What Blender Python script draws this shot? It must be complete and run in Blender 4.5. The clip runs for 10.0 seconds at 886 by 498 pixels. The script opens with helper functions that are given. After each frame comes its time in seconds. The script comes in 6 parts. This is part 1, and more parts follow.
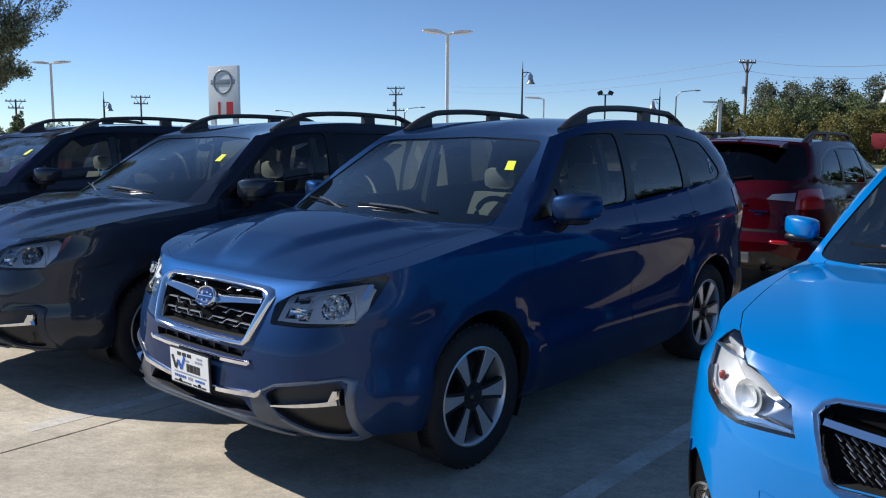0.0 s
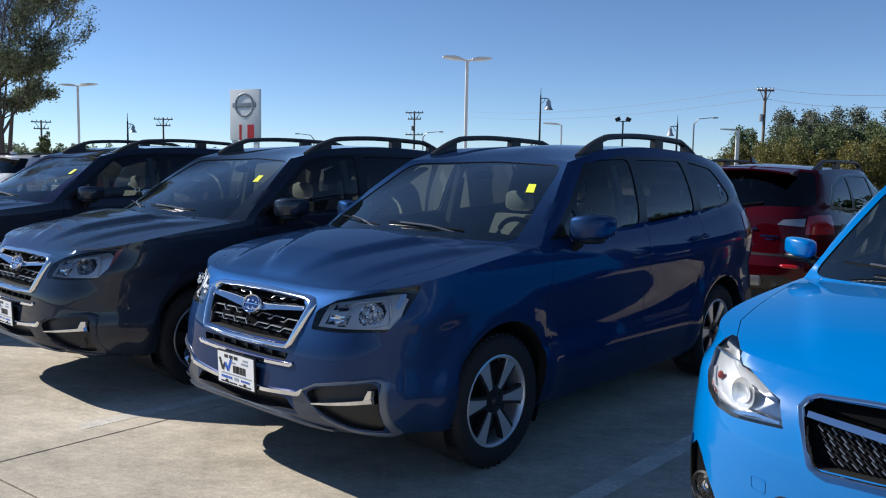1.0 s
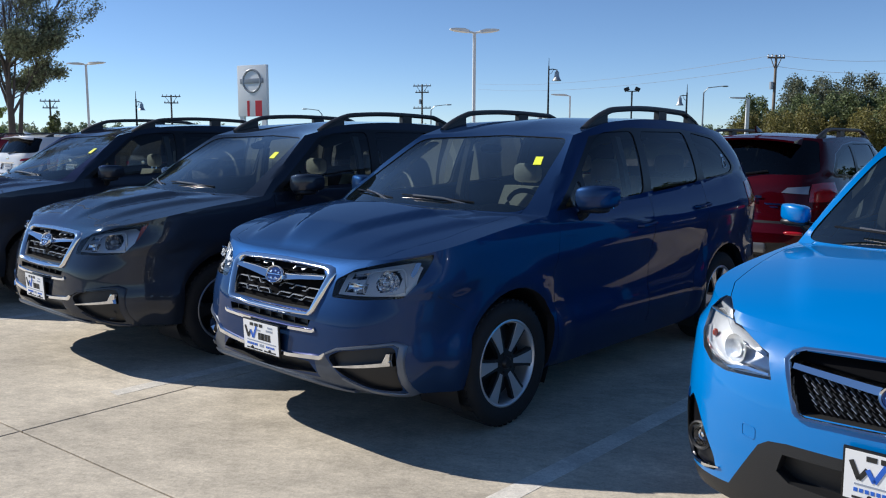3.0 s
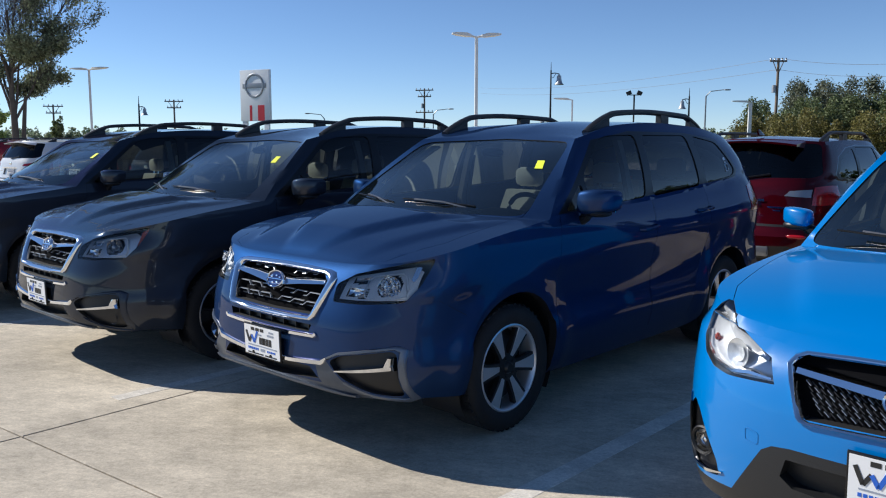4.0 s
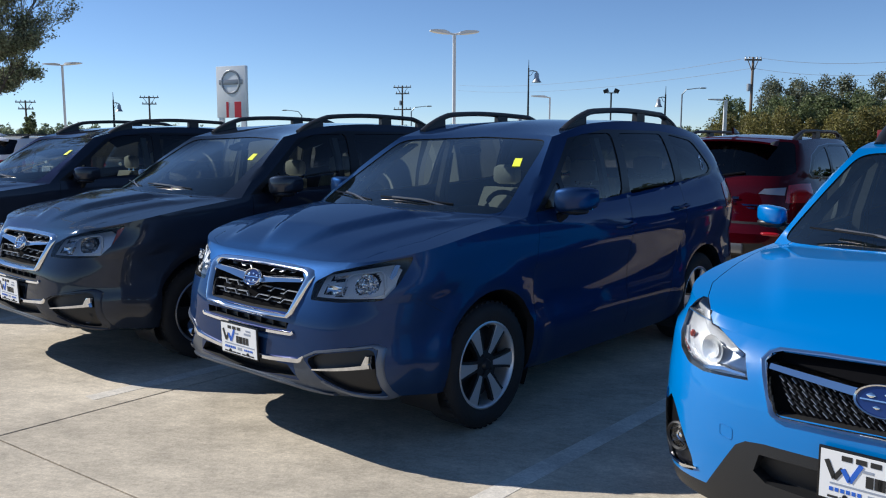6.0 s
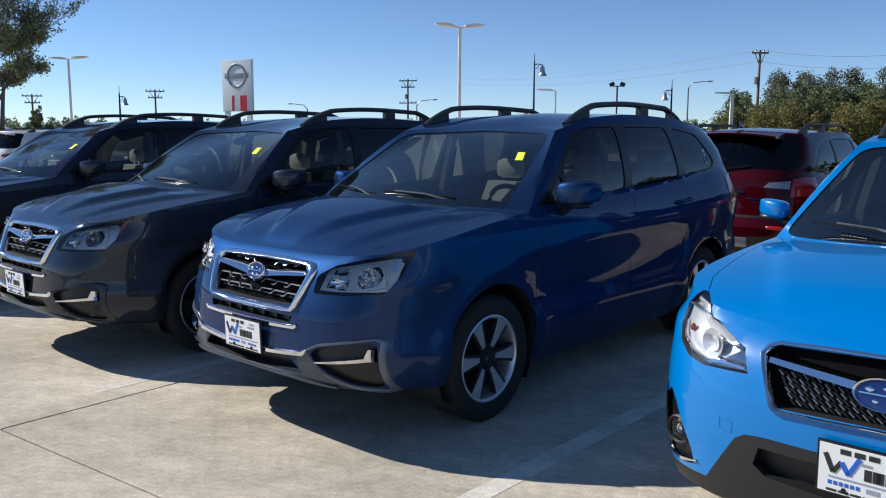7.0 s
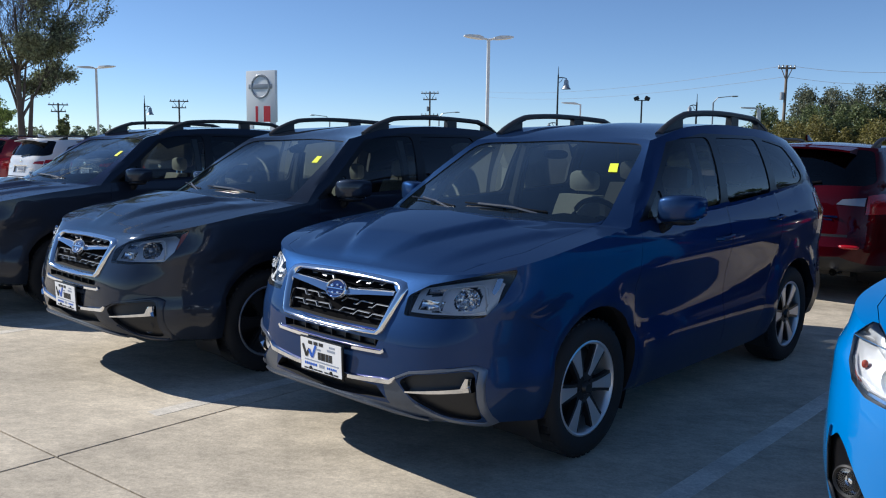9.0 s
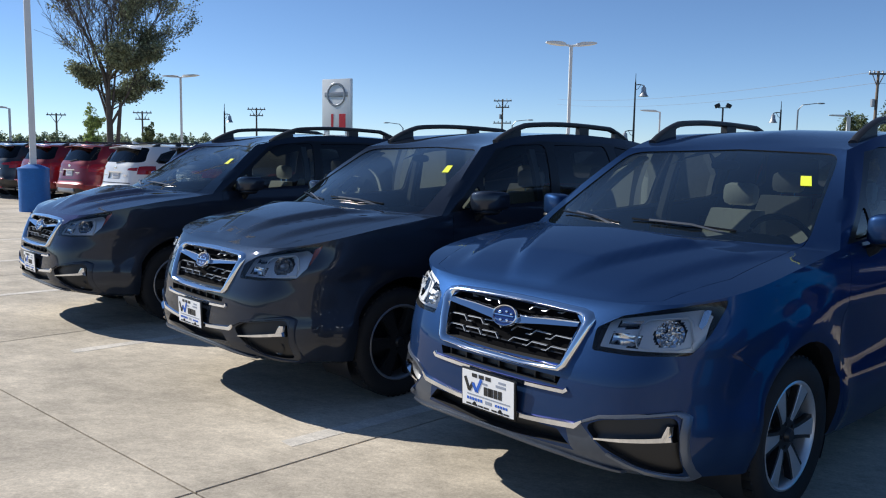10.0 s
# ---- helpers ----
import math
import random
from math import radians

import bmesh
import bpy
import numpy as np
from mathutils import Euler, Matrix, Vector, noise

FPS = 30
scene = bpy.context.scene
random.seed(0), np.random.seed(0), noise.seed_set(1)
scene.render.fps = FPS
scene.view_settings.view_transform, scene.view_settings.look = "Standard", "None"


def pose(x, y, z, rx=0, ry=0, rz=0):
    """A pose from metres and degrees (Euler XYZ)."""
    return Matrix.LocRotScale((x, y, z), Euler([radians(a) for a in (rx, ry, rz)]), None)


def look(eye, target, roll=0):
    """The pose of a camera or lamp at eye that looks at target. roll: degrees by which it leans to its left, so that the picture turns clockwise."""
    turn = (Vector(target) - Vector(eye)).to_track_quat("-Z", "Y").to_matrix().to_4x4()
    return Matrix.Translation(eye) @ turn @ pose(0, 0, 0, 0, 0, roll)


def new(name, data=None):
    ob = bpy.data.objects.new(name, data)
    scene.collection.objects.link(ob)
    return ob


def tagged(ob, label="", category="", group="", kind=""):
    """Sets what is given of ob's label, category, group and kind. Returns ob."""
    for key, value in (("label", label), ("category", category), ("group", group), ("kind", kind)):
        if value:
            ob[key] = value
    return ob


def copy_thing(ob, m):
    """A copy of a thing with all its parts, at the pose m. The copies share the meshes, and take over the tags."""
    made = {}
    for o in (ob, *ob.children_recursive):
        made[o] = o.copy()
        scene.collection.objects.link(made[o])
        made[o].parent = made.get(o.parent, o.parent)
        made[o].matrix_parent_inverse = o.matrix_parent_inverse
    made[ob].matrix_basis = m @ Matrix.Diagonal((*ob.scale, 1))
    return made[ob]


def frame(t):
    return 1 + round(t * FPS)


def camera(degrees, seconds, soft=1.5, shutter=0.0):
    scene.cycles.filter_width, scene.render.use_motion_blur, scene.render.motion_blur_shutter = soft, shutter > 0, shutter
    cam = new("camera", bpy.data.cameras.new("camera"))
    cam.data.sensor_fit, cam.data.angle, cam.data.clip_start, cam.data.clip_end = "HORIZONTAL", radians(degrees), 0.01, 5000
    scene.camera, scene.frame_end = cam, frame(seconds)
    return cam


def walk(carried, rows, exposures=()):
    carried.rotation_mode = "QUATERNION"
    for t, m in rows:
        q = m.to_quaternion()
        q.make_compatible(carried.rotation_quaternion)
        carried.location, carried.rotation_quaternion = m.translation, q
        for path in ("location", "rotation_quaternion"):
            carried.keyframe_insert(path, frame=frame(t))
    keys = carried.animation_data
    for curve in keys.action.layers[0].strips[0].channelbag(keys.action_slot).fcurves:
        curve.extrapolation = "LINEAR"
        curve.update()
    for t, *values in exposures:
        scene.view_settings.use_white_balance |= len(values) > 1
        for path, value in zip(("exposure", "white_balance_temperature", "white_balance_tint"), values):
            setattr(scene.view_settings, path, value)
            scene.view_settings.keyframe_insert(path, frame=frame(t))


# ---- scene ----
cam = camera(57.2, 10.0, soft=1.1)
PATH = [
    (0, (0.186, 0.081, 1.526), (0.072, 2.061, 1.268), 0.5),
    (0.5, (0.135, -0.071, 1.511), (-0.009, 1.912, 1.288), 0.9),
    (1, (0.158, -0.256, 1.522), (0.003, 1.728, 1.322), 1.1),
    (1.5, (0.212, -0.427, 1.515), (0.01, 1.549, 1.282), -0.0),
    (2, (0.174, -0.474, 1.523), (-0.026, 1.497, 1.248), 0.4),
    (3.5, (0.163, -0.46, 1.53), (-0.009, 1.515, 1.272), 0.1),
    (4, (0.169, -0.455, 1.529), (-0.015, 1.52, 1.274), 0.1),
    (4.5, (0.168, -0.456, 1.531), (0.0, 1.521, 1.276), 0.4),
    (5, (0.169, -0.462, 1.531), (0.034, 1.517, 1.278), 0.4),
    (5.5, (0.17, -0.458, 1.531), (0.042, 1.522, 1.277), 0.2),
    (7, (0.188, -0.47, 1.534), (0.044, 1.506, 1.257), 0.2),
    (7.5, (0.204, -0.479, 1.524), (0.05, 1.498, 1.26), 0.1),
    (8, (0.128, -0.424, 1.521), (-0.041, 1.553, 1.268), 0.3),
    (8.5, (-0.057, -0.287, 1.527), (-0.208, 1.693, 1.289), 1.2),
    (9, (-0.216, -0.142, 1.508), (-0.404, 1.834, 1.261), 0.8),
    (9.5, (-0.422, 0.079, 1.513), (-0.721, 2.04, 1.258), 0.5),
    (10, (-0.739, 0.231, 1.509), (-1.093, 2.186, 1.278), 1.0),
]
walk(cam, [(t, look(eye, target, roll)) for t, eye, target, roll in PATH], exposures=[(0, 0.24, 5400, 10), (10, 0.24, 5400, 10)])

# ---- world, sun, exposure ----
SUN_AZ, SUN_EL = -76.0, 36.3   # degrees clockwise from +y, and above the horizon
world = bpy.data.worlds.new("sky")
scene.world = world
world.use_nodes = True
_n, _l = world.node_tree.nodes, world.node_tree.links
sky = _n.new("ShaderNodeTexSky")
sky.sky_type, sky.sun_disc = "NISHITA", False
sky.sun_elevation, sky.sun_rotation = radians(SUN_EL), radians(SUN_AZ)
sky.air_density, sky.dust_density, sky.ozone_density = 0.65, 0.0, 1.2
_n["Background"].inputs[1].default_value = 0.087
_l.new(sky.outputs[0], _n["Background"].inputs[0])
sun = new("sun", bpy.data.lights.new("sun", "SUN"))
sun.data.energy, sun.data.angle, sun.data.color = 5.0, radians(0.53), (1.0, 0.86, 0.66)
_d = Vector((math.sin(radians(SUN_AZ)) * math.cos(radians(SUN_EL)), math.cos(radians(SUN_AZ)) * math.cos(radians(SUN_EL)), math.sin(radians(SUN_EL))))
sun.matrix_world = look(_d * 60, (0, 0, 0))


# ---- materials ----
def mat(name, base, rough=0.5, metal=0.0, coat=0.0, coat_rough=0.03, spec=0.5, coat_ior=1.5, grain=None, bump=None, emit=None, flake=None, edge=None):
    """grain: (scale, amount) mottling of the base colour; bump: (scale, strength); emit: (colour, strength)."""
    m = bpy.data.materials.new(name)
    m.use_nodes = True
    n, l = m.node_tree.nodes, m.node_tree.links
    b = n["Principled BSDF"]
    b.inputs["Base Color"].default_value = (*base, 1)
    b.inputs["Roughness"].default_value = rough
    b.inputs["Metallic"].default_value = metal
    b.inputs["Coat Weight"].default_value = coat
    b.inputs["Coat Roughness"].default_value = coat_rough
    b.inputs["Coat IOR"].default_value = coat_ior
    b.inputs["Specular IOR Level"].default_value = spec
    if edge:
        b.inputs["Specular Tint"].default_value = (*edge, 1)
    co = n.new("ShaderNodeTexCoord")
    if grain:
        t1, t2 = n.new("ShaderNodeTexNoise"), n.new("ShaderNodeTexNoise")
        t1.inputs["Scale"].default_value, t2.inputs["Scale"].default_value = grain[0], grain[0] * 9
        t1.inputs["Detail"].default_value, t2.inputs["Detail"].default_value = 4, 4
        l.new(co.outputs["Object"], t1.inputs["Vector"])
        l.new(co.outputs["Object"], t2.inputs["Vector"])
        add = n.new("ShaderNodeMath")
        add.operation = "ADD"
        l.new(t1.outputs["Fac"], add.inputs[0])
        l.new(t2.outputs["Fac"], add.inputs[1])
        mr = n.new("ShaderNodeMapRange")
        mr.inputs["From Min"].default_value, mr.inputs["From Max"].default_value = 0.6, 1.4
        mr.inputs["To Min"].default_value, mr.inputs["To Max"].default_value = 1 - grain[1], 1 + grain[1]
        l.new(add.outputs[0], mr.inputs["Value"])
        mul = n.new("ShaderNodeVectorMath")
        mul.operation = "SCALE"
        mul.inputs[0].default_value = base
        l.new(mr.outputs[0], mul.inputs["Scale"])
        l.new(mul.outputs[0], b.inputs["Base Color"])
    if bump:
        t3 = n.new("ShaderNodeTexNoise")
        t3.inputs["Scale"].default_value, t3.inputs["Detail"].default_value = bump[0], 5
        l.new(co.outputs["Object"], t3.inputs["Vector"])
        bp = n.new("ShaderNodeBump")
        bp.inputs["Strength"].default_value, bp.inputs["Distance"].default_value = bump[1], 0.01
        l.new(t3.outputs["Fac"], bp.inputs["Height"])
        l.new(bp.outputs[0], b.inputs["Normal"])
    if flake:
        v = n.new("ShaderNodeTexVoronoi")
        v.inputs["Scale"].default_value = 900
        l.new(co.outputs["Object"], v.inputs["Vector"])
        geo = n.new("ShaderNodeNewGeometry")
        sc = n.new("ShaderNodeVectorMath")
        sc.operation = "MULTIPLY_ADD"
        sc.inputs[1].default_value = (flake, flake, flake)
        sub = n.new("ShaderNodeVectorMath")
        sub.operation = "SUBTRACT"
        sub.inputs[1].default_value = (0.5, 0.5, 0.5)
        l.new(v.outputs["Color"], sub.inputs[0])
        l.new(sub.outputs[0], sc.inputs[0])
        l.new(geo.outputs["Normal"], sc.inputs[2])
        nn = n.new("ShaderNodeVectorMath")
        nn.operation = "NORMALIZE"
        l.new(sc.outputs[0], nn.inputs[0])
        l.new(nn.outputs[0], b.inputs["Normal"])
    if emit:
        b.inputs["Emission Color"].default_value = (*emit[0], 1)
        b.inputs["Emission Strength"].default_value = emit[1]
    return m


def glass(name, tint, rough=0.0, ior=1.5, dust_sheen=0.0):
    """Thin tinted pane; last argument: share of a fine, uneven film, dust tinted blue to imitate reflected sky."""
    m = bpy.data.materials.new(name)
    m.use_nodes = True
    n, l = m.node_tree.nodes, m.node_tree.links
    n.remove(n["Principled BSDF"])
    tr, gl, fr, mx = n.new("ShaderNodeBsdfTransparent"), n.new("ShaderNodeBsdfGlossy"), n.new("ShaderNodeFresnel"), n.new("ShaderNodeMixShader")
    tr.inputs[0].default_value = (*tint, 1)
    gl.inputs["Roughness"].default_value = rough
    fr.inputs["IOR"].default_value = ior
    l.new(fr.outputs[0], mx.inputs[0])
    l.new(tr.outputs[0], mx.inputs[1])
    l.new(gl.outputs[0], mx.inputs[2])
    out = mx.outputs[0]
    if dust_sheen:
        co, t, r, df, m2 = n.new("ShaderNodeTexCoord"), n.new("ShaderNodeTexNoise"), n.new("ShaderNodeMapRange"), n.new("ShaderNodeBsdfDiffuse"), n.new("ShaderNodeMixShader")
        t.inputs["Scale"].default_value, t.inputs["Detail"].default_value = 5, 6
        r.inputs["From Min"].default_value, r.inputs["From Max"].default_value = 0.3, 0.7
        r.inputs["To Min"].default_value, r.inputs["To Max"].default_value = dust_sheen * 0.6, dust_sheen * 1.4
        # the film's blue paints in the sheen of sky on the windscreens
        df.inputs[0].default_value = (0.30, 0.48, 0.60, 1)
        l.new(co.outputs["Object"], t.inputs["Vector"])
        l.new(t.outputs["Fac"], r.inputs["Value"])
        l.new(r.outputs[0], m2.inputs[0])
        l.new(out, m2.inputs[1])
        l.new(df.outputs[0], m2.inputs[2])
        out = m2.outputs[0]
    l.new(out, n["Material Output"].inputs[0])
    return m


PAINT_BLUE = mat("blue metallic paint", (0.021, 0.047, 0.126), 0.50, 0.72, 0.85, spec=0.06, flake=0.12, edge=(0.05, 0.10, 0.26), coat_ior=1.33)
PAINT_GREY = mat("dark grey metallic paint", (0.031, 0.038, 0.056), 0.54, 0.82, 1.0, spec=0.06, flake=0.12, edge=(0.06, 0.07, 0.09), coat_ior=1.42)
PAINT_SKY = mat("bright blue solid paint", (0.005, 0.165, 0.50), 0.38, 0.0, 1.0, coat_ior=1.36)
PAINT_RED = mat("dark red metallic paint", (0.050, 0.0012, 0.005), 0.36, 0.3, 0.8, spec=0.06, flake=0.08, edge=(0.30, 0.02, 0.04), coat_ior=1.36)
PAINT_RED2 = mat("red metallic paint", (0.20, 0.006, 0.012), 0.36, 0.4, 1.0, coat_ior=1.4)
PAINT_WHITE = mat("white paint", (0.75, 0.75, 0.74), 0.35, 0.0, 1.0)
PAINT_BLACK = mat("black paint", (0.012, 0.013, 0.016), 0.35, 0.2, 1.0)
CHROME = mat("chrome", (0.82, 0.83, 0.85), 0.06, 1.0)
SATIN = mat("satin silver plastic", (0.28, 0.29, 0.31), 0.34, 0.7)
BLACK = mat("black plastic", (0.014, 0.014, 0.015), 0.42, bump=(260, 0.06))
GLOSS_BLACK = mat("gloss black trim", (0.006, 0.006, 0.007), 0.30, 0, 0.0, spec=0.4)
RUBBER = mat("tyre rubber", (0.012, 0.012, 0.013), 0.8, grain=(8, 0.25), bump=(120, 0.15))
ALLOY = mat("machined alloy", (0.66, 0.67, 0.69), 0.36, 0.75)
ALLOY_DARK = mat("dark painted alloy", (0.02, 0.021, 0.023), 0.35, 0.3)
INNER = mat("dark interior plastic", (0.035, 0.036, 0.036), 0.75, grain=(20, 0.2))
CLOTH_LIGHT = mat("light grey seat cloth", (0.68, 0.65, 0.55), 0.9, grain=(60, 0.12))
CLOTH_DARK = mat("black seat cloth", (0.025, 0.025, 0.027), 0.9, grain=(60, 0.2))
GLASS = glass("clear car glass", (0.58, 0.67, 0.70), 0.0, 2.15, 0.009)
GLASS_DARK = glass("privacy glass", (0.10, 0.11, 0.12))
GLASS_SIDE = glass("tinted side glass", (0.66, 0.71, 0.70), 0.0, 1.6)
GLASS_REAR = glass("rear door glass", (0.30, 0.33, 0.33), 0.0, 1.6)
LENS = glass("clear lens", (0.93, 0.94, 0.95))
REFLECTOR = mat("lamp reflector", (0.85, 0.86, 0.88), 0.13, 1.0)
RED_LENS = mat("red lamp lens", (0.30, 0.004, 0.008), 0.15, 0.0, 0.5)
AMBER = mat("amber lens", (0.34, 0.045, 0.008), 0.2, 0, 0.6)
PLATE_WHITE = mat("white plate card", (0.80, 0.80, 0.80), 0.45)
INK = mat("black ink", (0.02, 0.02, 0.02), 0.5)
INK_BLUE = mat("blue ink", (0.03, 0.12, 0.55), 0.5)
INK_GREY = mat("grey ink", (0.30, 0.33, 0.40), 0.5)
YELLOW = mat("yellow sticker", (0.80, 0.85, 0.03), 0.6)
CLADDING = mat("dark grey cladding plastic", (0.013, 0.013, 0.014), 0.5, bump=(300, 0.1))
EMBLEM_BLUE = mat("emblem blue enamel", (0.008, 0.020, 0.12), 0.15, 0.3, 1.0)
BOWL = mat("silvered lamp bowl", (0.86, 0.87, 0.88), 0.30, 0.55)
GAP = mat("dark panel gap", (0.004, 0.004, 0.005), 0.8)
GRILLE_BLACK = mat("matt black grille", (0.005, 0.005, 0.006), 0.9, spec=0.04)
GRILLE_SILVER = mat("bright silver grille plastic", (0.32, 0.33, 0.35), 0.40, 0.7)
SKIRT = mat("slate grey lower skirt", (0.085, 0.10, 0.13), 0.32, 0.5, grain=(4, 0.12))
LIGHT_GUIDE = mat("white lamp light guide", (0.85, 0.86, 0.88), 0.25)
PROJECTOR = mat("smoked projector glass", (0.20, 0.23, 0.27), 0.08, 0.5, 1.0)
DECAL = mat("white window decal", (0.80, 0.82, 0.84), 0.5)
TRIM_GREY = mat("blue grey bumper trim", (0.15, 0.17, 0.21), 0.32, 0.6, grain=(5, 0.08))
LAMP_CHROME = mat("bright lamp shell", (0.74, 0.75, 0.77), 0.28, 0.55)
LAMP_SILVER = mat("satin silver lamp housing", (0.80, 0.81, 0.83), 0.42, 0.15)
# wiper arms are black; the light base imitates sun glinting on them
WIPER = mat("black wiper enamel with sun glint in the colour", (0.22, 0.22, 0.23), 0.28, 0.7)
PILLAR_GREY = mat("grey pillar trim", (0.14, 0.14, 0.135), 0.8, grain=(40, 0.1))
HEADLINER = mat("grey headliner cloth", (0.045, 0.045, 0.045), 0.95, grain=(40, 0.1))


# ---- mesh helpers ----
from mathutils.bvhtree import BVHTree


def part(name, bm, material, parent, label="", sharp=40):
    """Links a bmesh as one mesh under a thing or a part."""
    me = bpy.data.meshes.new(name)
    bmesh.ops.recalc_face_normals(bm, faces=bm.faces) if not bm.faces or len(bm.faces) < 6 else None
    bm.to_mesh(me)
    bm.free()
    for m in (material if isinstance(material, (list, tuple)) else [material]):
        me.materials.append(m)
    me.polygons.foreach_set("use_smooth", [True] * len(me.polygons))
    me.set_sharp_from_angle(angle=radians(sharp))
    ob = new(name, me)
    ob.parent = parent
    return tagged(ob, label)


def thing(name, label, category, group="", kind=""):
    return tagged(new(name), label, category, group, kind)


def curve1(xs, ys):
    """A smooth function through a few knots."""
    xs, ys = np.array(xs, float), np.array(ys, float)
    h, d = np.diff(xs), np.diff(ys) / np.diff(xs)
    m = np.zeros(len(xs))
    m[0], m[-1] = d[0], d[-1]
    for i in range(1, len(xs) - 1):
        m[i] = 0 if d[i - 1] * d[i] <= 0 else (h[i - 1] + h[i]) / (h[i - 1] / d[i] + h[i] / d[i - 1])

    def f(x):
        x = min(max(x, xs[0]), xs[-1])
        i = min(max(int(np.searchsorted(xs, x)) - 1, 0), len(xs) - 2)
        s = (x - xs[i]) / h[i]
        return float((1 + 2 * s) * (1 - s) ** 2 * ys[i] + s * (1 - s) ** 2 * h[i] * m[i] + s * s * (3 - 2 * s) * ys[i + 1] + s * s * (s - 1) * h[i] * m[i + 1])
    return f


def grid_faces(bm, rows, close=False):
    """Quads over rows of BMVerts."""
    for a, b in zip(rows, rows[1:]):
        n = len(a)
        for i in range(n if close else n - 1):
            q = [a[i], a[(i + 1) % n], b[(i + 1) % n], b[i]]
            q = [v for k, v in enumerate(q) if v not in q[:k]]
            if len(q) > 2:
                try:
                    bm.faces.new(q)
                except ValueError:
                    pass


def box(bm, lo, hi, bevel=0.0, m=None):
    r = bmesh.ops.create_cube(bm, size=1)
    c, s = [(a + b) / 2 for a, b in zip(lo, hi)], [b - a for a, b in zip(lo, hi)]
    bmesh.ops.scale(bm, vec=s, verts=r["verts"])
    bmesh.ops.translate(bm, vec=c, verts=r["verts"])
    vs = r["verts"]
    if bevel:
        es = list({e for v in vs for e in v.link_edges})
        out = bmesh.ops.bevel(bm, geom=es, offset=bevel, segments=2, affect="EDGES", profile=0.5)
        vs = list({v for f in out["faces"] for v in f.verts} | {v for v in vs if v.is_valid})
    if m is not None:
        bmesh.ops.transform(bm, matrix=m, verts=vs)
    return vs


def tube(bm, pts, radius, sides=8, closed=False, flat=None, caps=True):
    """A tube along points; radius is a number or a list; flat: (across, along z) half sizes for a rectangular bar."""
    pts = [Vector(p) for p in pts]
    n = len(pts)
    rings = []
    for i, p in enumerate(pts):
        a = pts[i - 1] if closed or i else p
        b = pts[(i + 1) % n] if closed or i < n - 1 else p
        t = (b - a).normalized()
        up = Vector((0, 0, 1)) if abs(t.z) < 0.9 else Vector((0, 1, 0))
        s = t.cross(up).normalized()
        u = s.cross(t).normalized()
        r = radius[i] if isinstance(radius, (list, tuple)) else radius
        ring = []
        for k in range(sides):
            w = 2 * math.pi * (k + 0.5) / sides
            ring.append(bm.verts.new(p + (s * math.cos(w) * (flat[0] if flat else r) + u * math.sin(w) * (flat[1] if flat else r)) * (1.414 if flat and sides == 4 else 1)))
        rings.append(ring)
    if closed:
        rings.append(rings[0])
    grid_faces(bm, rings, True)
    if caps and not closed:
        bm.faces.new(rings[0][::-1])
        bm.faces.new(rings[-1])


def lathe(bm, profile, sides=32, m=None):
    """Turns (radius, along) pairs round the y axis."""
    rings = []
    for r, y in profile:
        if r < 1e-5:
            v = bm.verts.new((0, y, 0))
            rings.append([v] * sides)
        else:
            rings.append([bm.verts.new((r * math.cos(2 * math.pi * k / sides), y, r * math.sin(2 * math.pi * k / sides))) for k in range(sides)])
    grid_faces(bm, rings, True)
    if m is not None:
        bmesh.ops.transform(bm, matrix=m, verts=list({v for g in rings for v in g}))


# ---- cutting panels out of a shell ----
def cut(bm, poly, axis, where):
    """Faces of bm inside a convex prism whose outline is poly, in (x, z) for axis y, (y, z) for axis x, (x, y) for axis z."""
    i, j = {"y": (0, 2), "x": (1, 2), "z": (0, 1)}[axis]
    area = sum(p[0] * q[1] - q[0] * p[1] for p, q in zip(poly, poly[1:] + poly[:1]))
    if area < 0:
        poly = poly[::-1]
    lo, hi = [min(p[k] for p in poly) for k in (0, 1)], [max(p[k] for p in poly) for k in (0, 1)]
    faces = []
    for f in bm.faces:
        a, b = [v.co[i] for v in f.verts], [v.co[j] for v in f.verts]
        if max(a) > lo[0] and min(a) < hi[0] and max(b) > lo[1] and min(b) < hi[1] and where(f.calc_center_median(), f.normal):
            faces.append(f)
    for p, q in zip(poly, poly[1:] + poly[:1]):
        if not faces:
            break
        no = Vector((0, 0, 0))
        no[i], no[j] = q[1] - p[1], p[0] - q[0]
        no.normalize()
        co = Vector((0, 0, 0))
        co[i], co[j] = p
        geom = list({*faces, *(e for f in faces for e in f.edges), *(v for f in faces for v in f.verts)})
        r = bmesh.ops.bisect_plane(bm, geom=geom, dist=2e-4, plane_co=co, plane_no=no)
        faces = [f for f in r["geom"] if isinstance(f, bmesh.types.BMFace) and (f.calc_center_median() - co).dot(no) < 0]
    return faces


def split(bm, faces, flange=None, lining=5):
    """Takes faces out of bm into a bmesh of their own; flange: (vector) by which the hole's edge is folded in."""
    out, seen = bmesh.new(), {}
    inside = set(faces)
    rim = [e for e in {e for f in faces for e in f.edges} if any(g not in inside for g in e.link_faces)]
    for f in faces:
        for v in f.verts:
            if v not in seen:
                seen[v] = out.verts.new(v.co)
        out.faces.new([seen[v] for v in f.verts])
    bmesh.ops.delete(bm, geom=faces, context="FACES")
    rim = [e for e in rim if e.is_valid]
    if flange is not None and rim:
        r = bmesh.ops.extrude_edge_only(bm, edges=rim)
        for v in r["geom"]:
            if isinstance(v, bmesh.types.BMVert):
                v.co += Vector(flange)
            elif isinstance(v, bmesh.types.BMFace):
                v.material_index = lining
    out.normal_update()
    return out


